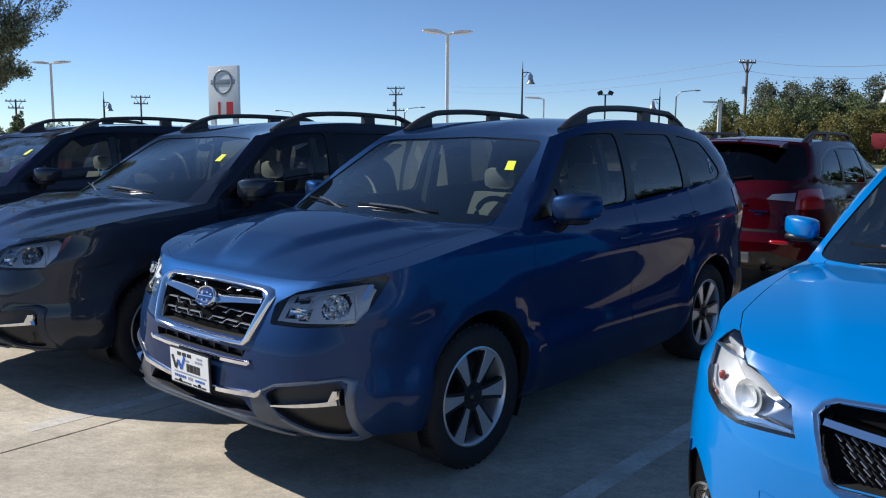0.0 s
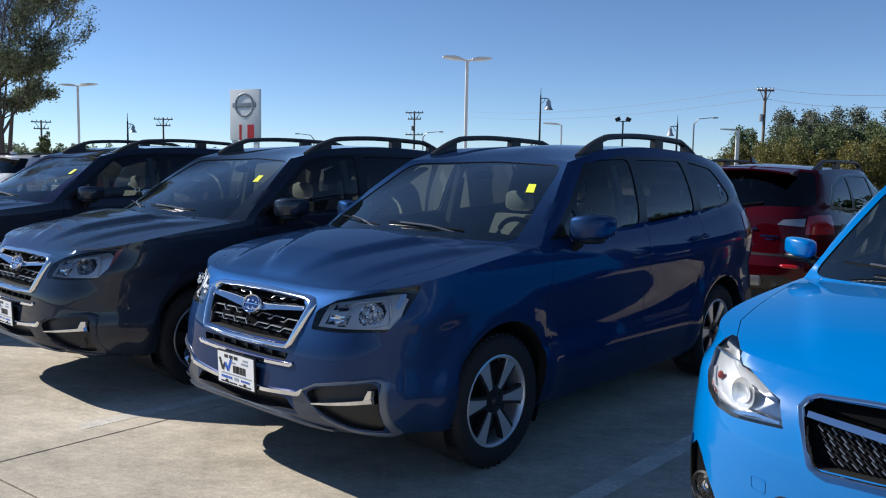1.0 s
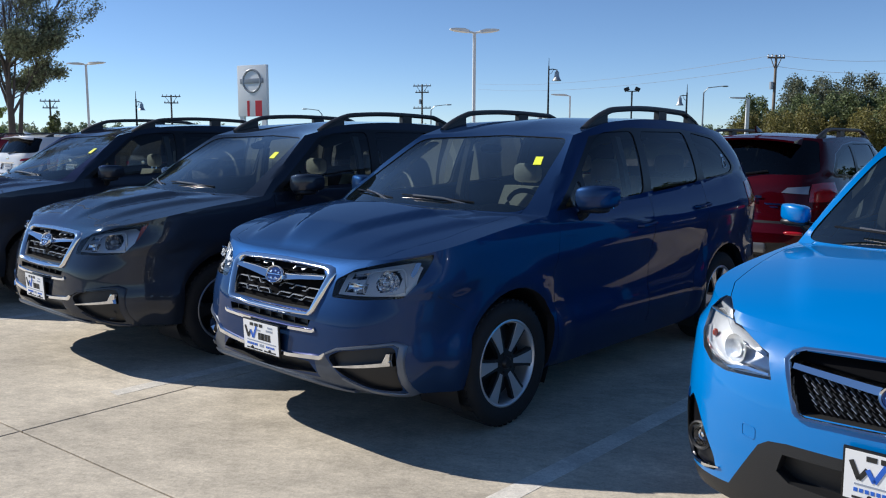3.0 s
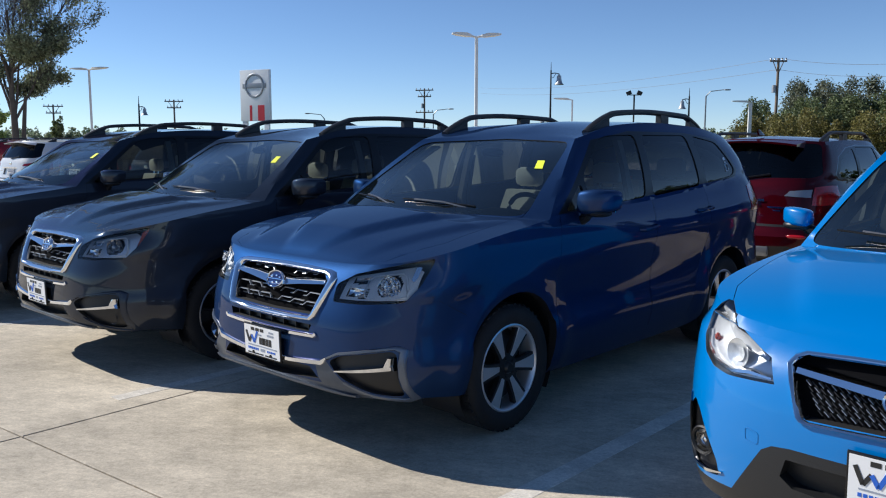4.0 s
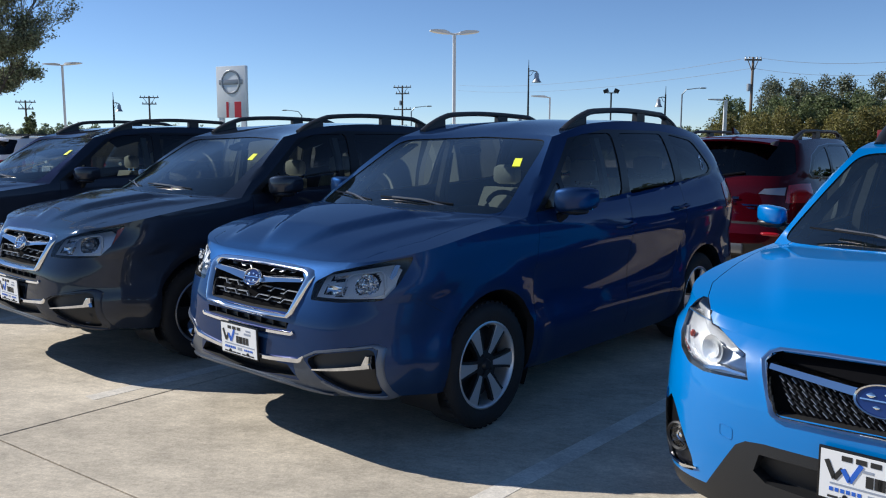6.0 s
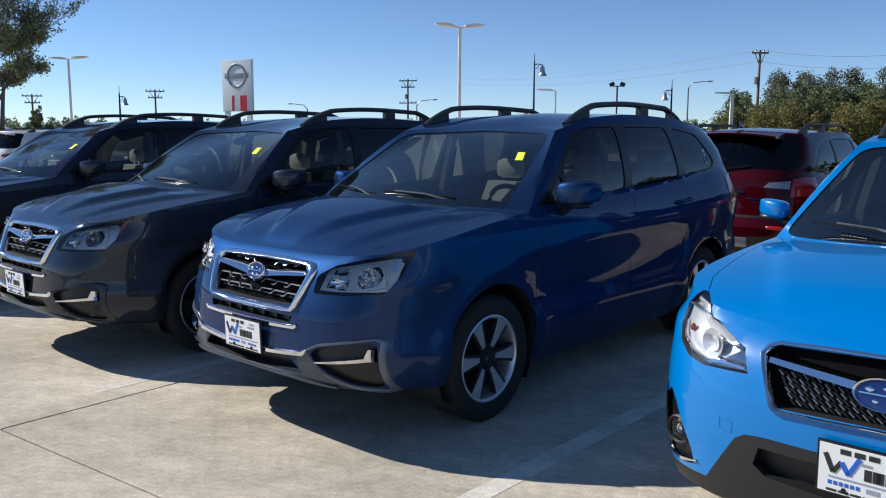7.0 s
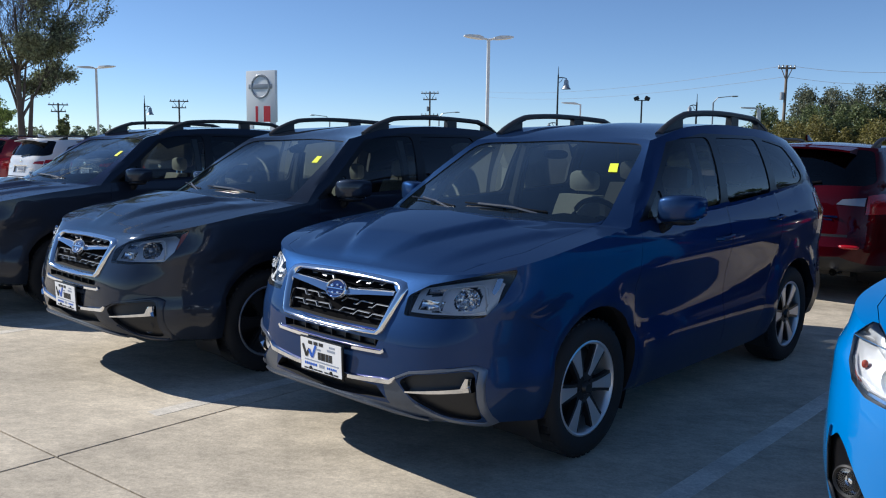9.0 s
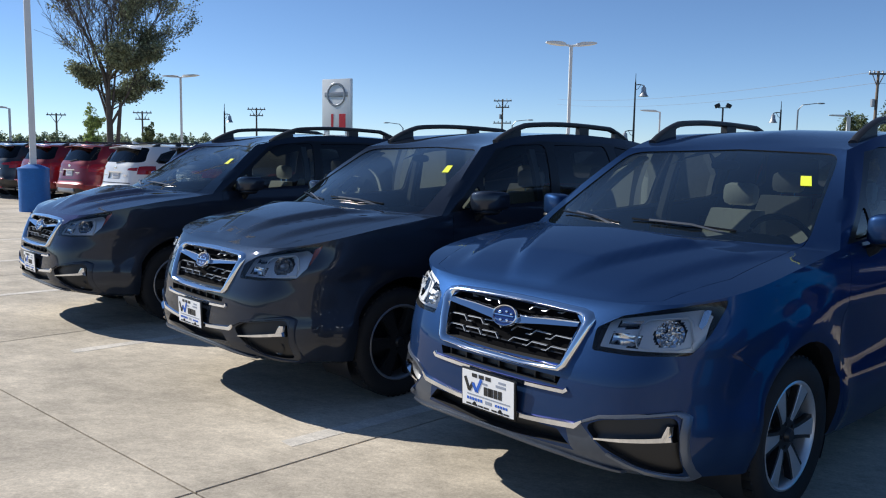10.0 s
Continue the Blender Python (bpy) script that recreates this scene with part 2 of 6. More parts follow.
def sink(bm, vec, shrink=0.0, lip=None):
    """Moves a panel by vec; its edge shrinks in by shrink and is folded by lip."""
    edge = [e for e in bm.edges if e.is_boundary and not all(abs(v.co.y) < 1e-4 for v in e.verts)]
    for v in bm.verts:
        v.co += Vector(vec)
    if lip is not None and edge:
        r = bmesh.ops.extrude_edge_only(bm, edges=edge)
        for v in r["geom"]:
            if isinstance(v, bmesh.types.BMVert):
                v.co += Vector(lip)
    return bm


def mirrored(bm, weld=False):
    """weld: bm and its mirror image in y as one; else the mirror image alone."""
    if weld:
        d = bmesh.ops.duplicate(bm, geom=bm.verts[:] + bm.edges[:] + bm.faces[:])
        vs = [v for v in d["geom"] if isinstance(v, bmesh.types.BMVert)]
        fs = [f for f in d["geom"] if isinstance(f, bmesh.types.BMFace)]
        for v in vs:
            v.co.y = -v.co.y
        bmesh.ops.reverse_faces(bm, faces=fs)
        bmesh.ops.remove_doubles(bm, verts=[v for v in bm.verts if abs(v.co.y) < 1e-3], dist=5e-4)
        return bm
    c = bm.copy()
    for v in c.verts:
        v.co.y = -v.co.y
    bmesh.ops.reverse_faces(c, faces=c.faces[:])
    return c


def sides(name, bm, material, parent, label="", sharp=40):
    """The same part on both sides; returns (left, right)."""
    r = mirrored(bm)
    return part(name, bm, material, parent, label, sharp), part(name, r, material, parent, label, sharp)


# ---- the shell of a car: x forward from the front axle, y to its left, z up ----
class Shell:
    def __init__(self, s):
        self.s = s
        self.front, self.rear, self.side = curve1(*s["front"]), curve1(*s["rear"]), curve1(*s["side"])
        self.shoulder, self.bottom = curve1(*s["shoulder"]), curve1(*s["bottom"])
        self.nf, self.nr = s.get("nf", 3.0), s.get("nr", 4.5)
        self.xc, self.xr = s.get("xc", 0.0), s.get("xr", -2.45)

    def flare(self, x, z):
        d = 0.0
        for cx in (0.0, -self.s["base"]):
            r = math.hypot(x - cx, z - 0.36)
            d += self.s.get("flare", 0.018) * math.exp(-((r - 0.43) / 0.075) ** 2) * (1 if z > 0.25 else 0)
        zc = self.s["crease"][0] + self.s["crease"][1] * (x + 1.3)
        d += 0.010 * math.exp(-((z - zc) / 0.035) ** 2) - 0.012 * math.exp(-((z - zc + 0.26) / 0.14) ** 2) * (1 if -2.3 < x < -0.3 else 0.3)
        return d

    def at(self, u, z):
        """u: 0 front middle, 1 where the side begins, 2 where it ends, 3 rear middle."""
        ys = self.side(z)
        if u <= 1:
            f, n = u * math.pi / 2, self.nf
            r = (abs(math.cos(f)) ** n + abs(math.sin(f)) ** n) ** (-1 / n)
            x, y = self.xc + (self.front(z) - self.xc) * r * math.cos(f), ys * r * math.sin(f)
        elif u < 2:
            x, y = self.xc + (u - 1) * (self.xr - self.xc), ys
        else:
            f, n = (3 - u) * math.pi / 2, self.nr
            r = (abs(math.cos(f)) ** n + abs(math.sin(f)) ** n) ** (-1 / n)
            x, y = self.xr + (self.rear(z) - self.xr) * r * math.cos(f), ys * r * math.sin(f)
        k = min(1, max(0, (y / ys - 0.72) / 0.2))
        return Vector((x, y + self.flare(x, z) * k, z))

    def front_at(self, y, z, off=0.0):
        """The point of the nose at (y, z), off metres proud."""
        ys = self.side(z)
        q = min(0.985, abs(y) / ys)
        return Vector((self.xc + (self.front(z) - self.xc) * (1 - q ** self.nf) ** (1 / self.nf) + off, y, z))

    def side_at(self, x, z, off=0.0):
        ys = self.side(z)
        if x > self.xc:
            q = min(0.99, (x - self.xc) / (self.front(z) - self.xc))
            ys *= (1 - q ** self.nf) ** (1 / self.nf)
        elif x < self.xr:
            q = min(0.99, (self.xr - x) / (self.xr - self.rear(z)))
            ys *= (1 - q ** self.nr) ** (1 / self.nr)
        return Vector((x, ys + self.flare(x, z) + off, z))

    def build(self):
        s, bm = self.s, bmesh.new()
        us = [i / 64 for i in range(64)] + [1 + i / 40 for i in range(40)] + [2 + i / 18 for i in range(19)]
        nv = 18
        top = []
        rows = []
        cols = []
        for u in us:
            x0 = self.at(u, 0.7).x
            for _ in range(4):
                zt = self.shoulder(x0)
                x0 = self.at(u, zt).x
            zb = self.bottom(self.at(u, 0.4).x)
            col = []
            for k in range(nv + 1):
                v = k / nv
                z = zb + (zt - zb) * v
                col.append(bm.verts.new(self.at(u, z)))
            low = col[0].co.copy()
            under = bm.verts.new(low + Vector((-0.05 if u < 0.8 else 0.05 if u > 2.2 else 0, -0.06 if 0.5 < u < 2.5 else 0, -0.03)))
            col.insert(0, under)
            cols.append(col)
            top.append(col[-1])
        grid_faces(bm, cols)
        # where the band meets the corner of the bonnet and the cowl
        kb = min(range(len(us)), key=lambda i: abs(us[i] - s.get("corner", 0.5)))
        kc = min((i for i in range(len(us)) if us[i] < 2), key=lambda i: abs(top[i].co.x - s["cowl_x"][1]))
        kd = min((i for i in range(len(us)) if us[i] > 2), key=lambda i: abs(us[i] - s.get("rear_corner", 2.5)))
        ridge = curve1(*s["ridge"])
        lip, edge = top[:kb + 1], top[kb:kc + 1]
        m, n = len(lip), len(edge)
        c_pt = edge[-1].co
        d_pt = Vector((s["cowl_x"][0], 0, ridge(s["cowl_x"][0])))
        cowl = [d_pt.lerp(c_pt, i / (m - 1)) for i in range(m)]
        for i in range(1, m - 1):
            w = i / (m - 1)
            cowl[i] = Vector((s["cowl_x"][0] + (c_pt.x - s["cowl_x"][0]) * w ** 2.4, c_pt.y * w, d_pt.z + (c_pt.z - d_pt.z) * w ** 2))
        mid = []
        a_pt = lip[0].co
        for j in range(n):
            x = a_pt.x + (d_pt.x - a_pt.x) * j / (n - 1)
            mid.append(Vector((x, 0, ridge(x) if j else a_pt.z)))
        rows = [lip]
        for j in range(1, n):
            q = j / (n - 1)
            row = []
            for i in range(m):
                p = i / (m - 1)
                if i == m - 1:
                    row.append(edge[j])
                    continue
                c = lip[i].co * (1 - q) + cowl[i] * q + mid[j] * (1 - p) + edge[j].co * p
                c -= a_pt * (1 - q) * (1 - p) + lip[-1].co * (1 - q) * p + d_pt * q * (1 - p) + c_pt * q * p
                # raised middle with a crease on each side, and a second fold further out
                if j < n - 1:
                    fade = min(1, max(0, q - 0.04) / 0.30) * min(1, (1 - q) / 0.16)
                    for x_at, y_at, run, height, soft_w in s["folds"]:
                        c.z += height * fade / (1 + math.exp((abs(c.y) - y_at - (x_at - c.x) * run) / soft_w))
                row.append(bm.verts.new(c))
            rows.append(row)
        grid_faces(bm, rows)
        cowl_v = rows[-1]
        # glass house: base line and roof line
        roof_x, roof_y, roof_z = curve1(*s["roof_x"]), curve1(*s["roof_y"]), curve1(*s["roof_z"])
        crown = curve1(*s["crown"])
        base = cowl_v[:-1] + top[kc:]
        ic, idd = m - 1, m - 1 + kd - kc
        line = []
        xa, xd = roof_x(base[ic].co.x), roof_x(base[idd].co.x)
        for i, b in enumerate(base):
            if i <= ic:
                w = i / ic
                line.append(Vector((s["screen_top"] + (xa - s["screen_top"]) * w ** 2.2, roof_y(xa) * w, crown(s["screen_top"]) + (roof_z(xa) - crown(s["screen_top"])) * w ** 2.2)))
            elif i <= idd:
                x = roof_x(b.co.x)
                line.append(Vector((x, roof_y(x), roof_z(x))))
            else:
                w = (len(base) - 1 - i) / (len(base) - 1 - idd)
                line.append(Vector((s["hatch_top"] + (xd - s["hatch_top"]) * w ** 2.5, roof_y(xd) * w, crown(s["hatch_top"]) + (roof_z(xd) - crown(s["hatch_top"])) * w ** 2.2)))
        nw = 14
        grows = [base]
        for k in range(1, nw + 1):
            v = k / nw
            row = []
            for i, b in enumerate(base):
                c = b.co.lerp(line[i], v)
                bow = 4 * v * (1 - v)
                if i <= ic:
                    c += Vector((0.6, 0, 0.8)) * 0.028 * bow * (1 - 0.5 * i / ic)
                elif i <= idd:
                    c.y += 0.030 * bow
                else:
                    c.x -= 0.030 * bow
                row.append(bm.verts.new(c))
            grows.append(row)
        grid_faces(bm, grows)
        ring = grows[-1]
        # roof
        fr, sd = ring[:ic + 1], ring[ic:idd + 1]
        bk = ring[idd:][::-1]
        # the rear edge has its own number of points: resample it to fr's
        bk_pts = [v.co for v in bk]
        m2, n2 = len(fr), len(sd)
        rr = [fr]
        cx = [fr[0].co.x + (bk[0].co.x - fr[0].co.x) * j / (n2 - 1) for j in range(n2)]
        for j in range(1, n2):
            q = j / (n2 - 1)
            row = []
            for i in range(m2):
                p = i / (m2 - 1)
                if i == m2 - 1:
                    row.append(sd[j])
                    continue
                t = p * (len(bk_pts) - 1)
                a = min(int(t), len(bk_pts) - 2)
                bp = bk_pts[a].lerp(bk_pts[a + 1], t - a)
                mid_p = Vector((cx[j], 0, crown(cx[j])))
                c = fr[i].co * (1 - q) + bp * q + mid_p * (1 - p) + sd[j].co * p
                c -= fr[0].co * (1 - q) * (1 - p) + fr[-1].co * (1 - q) * p + bk[0].co * q * (1 - p) + bk[-1].co * q * p
                row.append(bm.verts.new(c))
            rr.append(row)
        grid_faces(bm, rr)
        self.sd_line = [v.co.copy() for v in sd]
        self.rear_edge = [v.co.copy() for v in bk]
        for v in bm.verts:
            if abs(v.co.y) < 1e-4:
                v.co.y = 0
        bmesh.ops.remove_doubles(bm, verts=bm.verts[:], dist=1e-4)
        bmesh.ops.recalc_face_normals(bm, faces=bm.faces[:])
        bm.normal_update()
        up = sum(f.normal.z for f in bm.faces if f.calc_center_median().z > 1.5)
        if up < 0:
            bmesh.ops.reverse_faces(bm, faces=bm.faces[:])
        bm.normal_update()
        return bm


def arch(cx, cz, r):
    return [(cx + r * math.cos(a), cz + r * math.sin(a)) for a in [radians(-25 + 230 * k / 22) for k in range(23)]] + [(cx - r * 0.93, -0.2), (cx + r * 0.93, -0.2)]


def pull(poly, d):
    """A convex outline moved in by d."""
    cx, cy = sum(p[0] for p in poly) / len(poly), sum(p[1] for p in poly) / len(poly)
    out = []
    for x, y in poly:
        k = math.hypot(x - cx, y - cy)
        out.append((cx + (x - cx) * (k - d) / k, cy + (y - cy) * (k - d) / k))
    return out


def rounded(poly, r, n=4):
    """A convex outline with its corners rounded."""
    out = []
    for i, p in enumerate(poly):
        a, b, p = Vector((*poly[i - 1], 0)), Vector((*poly[(i + 1) % len(poly)], 0)), Vector((*p, 0))
        ka, kb = min(r, (a - p).length * 0.45), min(r, (b - p).length * 0.45)
        s, e = p + (a - p).normalized() * ka, p + (b - p).normalized() * kb
        for k in range(n + 1):
            t = k / n
            c = s * (1 - t) ** 2 + p * 2 * t * (1 - t) + e * t * t
            out.append((c.x, c.y))
    return out


def wheel_parts(parent, x, y_sign, half, r, kind, rim_r=0.232):
    """A wheel with its outer face at y = half."""
    w = new("wheel")
    w.parent = parent
    bm = bmesh.new()
    prof = [(rim_r + 0.004, 0.0), (rim_r + 0.02, 0.012), (r - 0.05, 0.022), (r - 0.02, 0.012), (r - 0.004, -0.012), (r, -0.04), (r, -0.18), (r - 0.012, -0.205), (r - 0.06, -0.215), (rim_r, -0.20)]
    lathe(bm, prof, 48)
    for k in range(48):
        a = 2 * math.pi * k / 48
        box(bm, (-0.010, -0.045, r - 0.012), (0.010, -0.006, r + 0.001), 0, Matrix.Rotation(a, 4, "Y"))
    part("tyre", bm, RUBBER, w)
    bm = bmesh.new()
    lathe(bm, [(rim_r + 0.008, 0.003), (rim_r, 0.006), (rim_r - 0.010, -0.002), (rim_r - 0.016, -0.03), (rim_r - 0.02, -0.19), (rim_r, -0.2)], 48)
    part("rim", bm, {"six": ALLOY, "six_dark": SATIN, "dark": ALLOY_DARK}[kind], w)
    bm = bmesh.new()
    lathe(bm, [(0.0, -0.10), (rim_r - 0.018, -0.10)], 40)
    part("brake_disc", bm, ALLOY_DARK, w)
    n = 6 if kind.startswith("six") else 5
    for k in range(n):
        a = 2 * math.pi * k / n + 0.5
        rot = Matrix.Rotation(a, 4, "Y")
        bm = bmesh.new()
        # dark pocket carrier
        vs = []
        for rr, hw, yy in ((0.045, 0.030, -0.020), (0.10, 0.034, -0.012), (0.17, 0.044, -0.008), (rim_r - 0.006, 0.058, -0.006)):
            vs.append([bm.verts.new((-hw, yy - 0.03, rr)), bm.verts.new((-hw, yy, rr)), bm.verts.new((hw, yy, rr)), bm.verts.new((hw, yy - 0.03, rr))])
        grid_faces(bm, vs)
        bmesh.ops.transform(bm, matrix=rot, verts=bm.verts[:])
        sp = part("spoke", bm, ALLOY_DARK, w)
        bm = bmesh.new()
        vs = []
        for rr, hw, yy in ((0.062, 0.014, -0.016), (0.10, 0.019, -0.010), (0.17, 0.030, -0.004), (rim_r - 0.010, 0.040, -0.001)):
            vs.append([bm.verts.new((-hw, yy - 0.006, rr)), bm.verts.new((-hw + 0.002, yy, rr)), bm.verts.new((hw - 0.002, yy, rr)), bm.verts.new((hw, yy - 0.006, rr))])
        grid_faces(bm, vs)
        bmesh.ops.transform(bm, matrix=rot, verts=bm.verts[:])
        f = part("spoke_face", bm, ALLOY if kind == "six" else ALLOY_DARK, w)
    bm = bmesh.new()
    lathe(bm, [(0.0, 0.006), (0.024, 0.006), (0.030, 0.0), (0.034, -0.012), (0.075, -0.016), (0.08, -0.05)], 24)
    part("hub", bm, ALLOY_DARK, w)
    for k in range(5):
        a = 2 * math.pi * k / 5
        bm = bmesh.new()
        lathe(bm, [(0.0, 0.004), (0.008, 0.004), (0.010, -0.012)], 8, Matrix.Translation((0.052 * math.cos(a), -0.012, 0.052 * math.sin(a))))
        part("wheel_nut", bm, ALLOY_DARK, w)
    w.matrix_basis = pose(x, half * y_sign, r, 0, 0, 0 if y_sign > 0 else 180)
    return w


def seat(parent, x, y, cloth, head, low=0.42):
    s = new("seat")
    s.parent = parent
    s.location = (x, y, low)
    bm = bmesh.new()
    box(bm, (-0.26, -0.25, 0), (0.26, 0.25, 0.16), 0.05)
    part("cushion", bm, cloth, s)
    bm = bmesh.new()
    rows = []
    for k in range(9):
        t = k / 8
        z, xx, hw, th = 0.08 + 0.73 * t, -0.22 - 0.17 * t, 0.25 - 0.07 * t ** 3, 0.07 - 0.025 * t
        ring = []
        for i in range(16):
            a = 2 * math.pi * i / 16
            ca, sa = math.cos(a), math.sin(a)
            ring.append(bm.verts.new((xx + th * math.copysign(abs(ca) ** 0.7, ca) + (0.03 * abs(sa) ** 3 if ca > 0 else 0), hw * math.copysign(abs(sa) ** 0.5, sa), z)))
        rows.append(ring)
    grid_faces(bm, rows, True)
    bm.faces.new(rows[-1])
    part("backrest", bm, cloth, s)
    if head is not None:
        bm = bmesh.new()
        box(bm, (-0.465, -0.12, 0.835), (-0.365, 0.12, 0.985), 0.045)
        h = part("headrest", bm, head, s)
        for k in (-0.05, 0.05):
            bm = bmesh.new()
            tube(bm, [(-0.40, k, 0.76), (-0.415, k, 0.88)], 0.007, 6)
            part("headrest_post", bm, CHROME, h)
    return s


def interior(car, s, cloth, head):
    zf = 0.32
    cb = s.get("cab", s["cowl_x"][0])
    bm = bmesh.new()
    box(bm, (-3.0, -0.70, zf - 0.04), (-0.35, 0.70, zf))
    part("cabin_floor", bm, INNER, car)
    bm = bmesh.new()
    rows = []
    zc = s["dash"]
    for x, z in ((cb - 0.06, zc), (cb - 0.35, zc + 0.015), (cb - 0.55, zc - 0.01), (cb - 0.62, zc - 0.06), (cb - 0.58, zc - 0.30), (cb - 0.3, zf)):
        rows.append([bm.verts.new((x - 0.10 * (abs(y) / 0.72) ** 2 * (1 if x > cb - 0.2 else 0), y, z + 0.05 * math.exp(-((y - 0.36) / 0.16) ** 2) * (1 if zc - 0.05 < z else 0))) for y in np.linspace(-0.70, 0.70, 21)])
    grid_faces(bm, rows)
    part("dashboard", bm, INNER, car)
    sx = cb - 1.15
    crown = curve1(*s["crown"])
    bm = bmesh.new()
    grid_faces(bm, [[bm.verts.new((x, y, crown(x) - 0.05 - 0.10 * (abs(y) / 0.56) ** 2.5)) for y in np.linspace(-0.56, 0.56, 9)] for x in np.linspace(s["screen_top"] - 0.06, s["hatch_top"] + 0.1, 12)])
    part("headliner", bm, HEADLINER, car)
    seat(car, sx, 0.39, cloth, head)
    seat(car, sx - 0.12, -0.39, cloth, head, 0.37)
    for y in (-0.42, 0.0, 0.42):
        seat(car, sx - 0.88, y, cloth, head if y else None, 0.44)
    bm = bmesh.new()
    ring = [(0, 0.185 * math.cos(a), 0.185 * math.sin(a)) for a in [2 * math.pi * k / 28 for k in range(28)]]
    tube(bm, ring, 0.016, 8, True)
    tube(bm, [(0, -0.18, 0.0), (0.02, 0, 0.0), (0, 0.18, 0.0)], 0.018, 6)
    tube(bm, [(0, 0, -0.18), (0.02, 0, 0)], 0.018, 6)
    lathe(bm, [(0.0, 0.0), (0.06, 0.005), (0.065, 0.03)], 16, Matrix.Rotation(radians(90), 4, "Z"))
    w = part("steering_wheel", bm, INNER, car)
    # trim of the pillars: a strip beside the windscreen and a panel between the doors
    (y0, z0), (y1, z1) = s["screen"][2], s["screen"][3]
    xa, xb = s["cowl_x"][1] - 0.10, curve1(*s["roof_x"])(s["cowl_x"][1]) - 0.03
    for sg in (1, -1):
        bm = bmesh.new()
        rows = []
        for k in range(11):
            t = k / 10
            bow = 0.03 * 4 * t * (1 - t)
            p = Vector((xa + (xb - xa) * t + bow * 0.6, (y0 + (y1 - y0) * t - 0.040), z0 + (z1 - z0) * t + bow * 0.5))
            rows.append([bm.verts.new((p.x + dx, (p.y + dy) * sg, p.z + dz)) for dx, dy, dz in ((0.0, 0.0, 0.0), (-0.025, -0.028, -0.012), (-0.075, -0.022, -0.012), (-0.09, 0.01, 0.0))])
        grid_faces(bm, rows, True)
        part("pillar_trim", bm, cloth, car)
        bm = bmesh.new()
        rows = []
        for z, y, w2 in ((0.50, .70, .08), (.95, .74, .06), (1.15, .735, .032), (1.40, .675, .026), (1.56, .62, .03)):
            rows.append([bm.verts.new((-1.40 + dx, yy * sg, z)) for dx, yy in ((w2, y + 0.02), (w2 * 0.8, y - 0.02), (-w2 * 0.8, y - 0.02), (-w2, y + 0.02))])
        grid_faces(bm, rows, True)
        part("pillar_trim", bm, PILLAR_GREY, car)
        bm = bmesh.new()
        tube(bm, [(-1.44, .655 * sg, 1.45), (-1.43, .70 * sg, 1.15), (-1.46, .70 * sg, .62)], 0.02, 4, flat=(0.023, 0.002))
        part("seat_belt", bm, CLOTH_DARK, car)
    w.matrix_basis = pose(cb - 0.72, 0.36, zc - 0.04, 0, 24, 0)


def plate(car, x, z, tilt=0, dealer=True):
    p = new("number_plate")
    p.parent = car
    bm = bmesh.new()
    box(bm, (-0.006, -0.158, -0.085), (0.004, 0.158, 0.085), 0.003)
    part("frame", bm, GLOSS_BLACK, p)
    bm = bmesh.new()
    box(bm, (0.004, -0.150, -0.077), (0.0065, 0.150, 0.077))
    part("card", bm, PLATE_WHITE, p, "white dealer card")

    def bar(y0, y1, z0, z1, m, d=0.0078):
        b = bmesh.new()
        box(b, (0.0068, -y1, z0), (d, -y0, z1))
        return part("print_bar", b, m, p)
    [bar(y0, y0 + 0.030, 0.052, 0.068, INK) for y0 in (0.060, 0.020, -0.020)]
    bar(-0.105, -0.065, 0.054, 0.063, INK_GREY)
    bar(-0.105, -0.050, 0.036, 0.046, INK_GREY)
    [bar(-y0 - 0.021, -y0, -0.014, 0.022, INK) for y0 in (-0.020, 0.004, 0.013, 0.038, 0.063)]
    bar(0.0, 0.03, 0.030, 0.038, INK_GREY)
    bar(-0.130, 0.120, -0.028, -0.023, INK_GREY)
    [bar(y0, y0 + 0.011, -0.050, -0.038, INK_BLUE) for y0 in (0.030, 0.046, 0.062, 0.078, 0.094, 0.110)]
    [bar(y0, y0 + 0.010, -0.049, -0.039, INK_BLUE) for y0 in (-0.115, -0.100, -0.085, -0.070, -0.055)]
    bar(-0.025, 0.012, -0.051, -0.037, INK_GREY)
    [bar(y0, y0 + 0.030, -0.072, -0.065, INK) for y0 in (-0.125, -0.090, -0.055, -0.010, 0.025, 0.060, 0.095)]
    b = bmesh.new()
    pts = [(0.132, 0.046), (0.108, -0.010), (0.085, 0.026), (0.064, -0.010), (0.034, 0.050)]
    for (ya, za), (yb, zb) in zip(pts[:2], pts[1:3]):
        tube(b, [(0.0075, -ya, za), (0.0075, -yb, zb)], 0.009, 4, flat=(0.001, 0.007))
    part("print_stroke", b, INK, p)
    b = bmesh.new()
    for (ya, za), (yb, zb) in zip(pts[2:4], pts[3:5]):
        tube(b, [(0.0076, -ya, za), (0.0076, -yb, zb)], 0.009, 4, flat=(0.001, 0.007))
    part("print_stroke", b, INK_BLUE, p)
    for y in (-0.075, 0.075):
        b = bmesh.new()
        lathe(b, [(0, -0.004), (0.007, -0.004), (0.008, 0.002)], 10, Matrix.Rotation(radians(90), 4, "Z") @ Matrix.Translation((0, -0.008, 0)))
        o = part("screw", b, GLOSS_BLACK, p)
        o.location = (0, y, -0.062)
    p.matrix_basis = pose(x, 0, z, 0, tilt, 0)
    return p


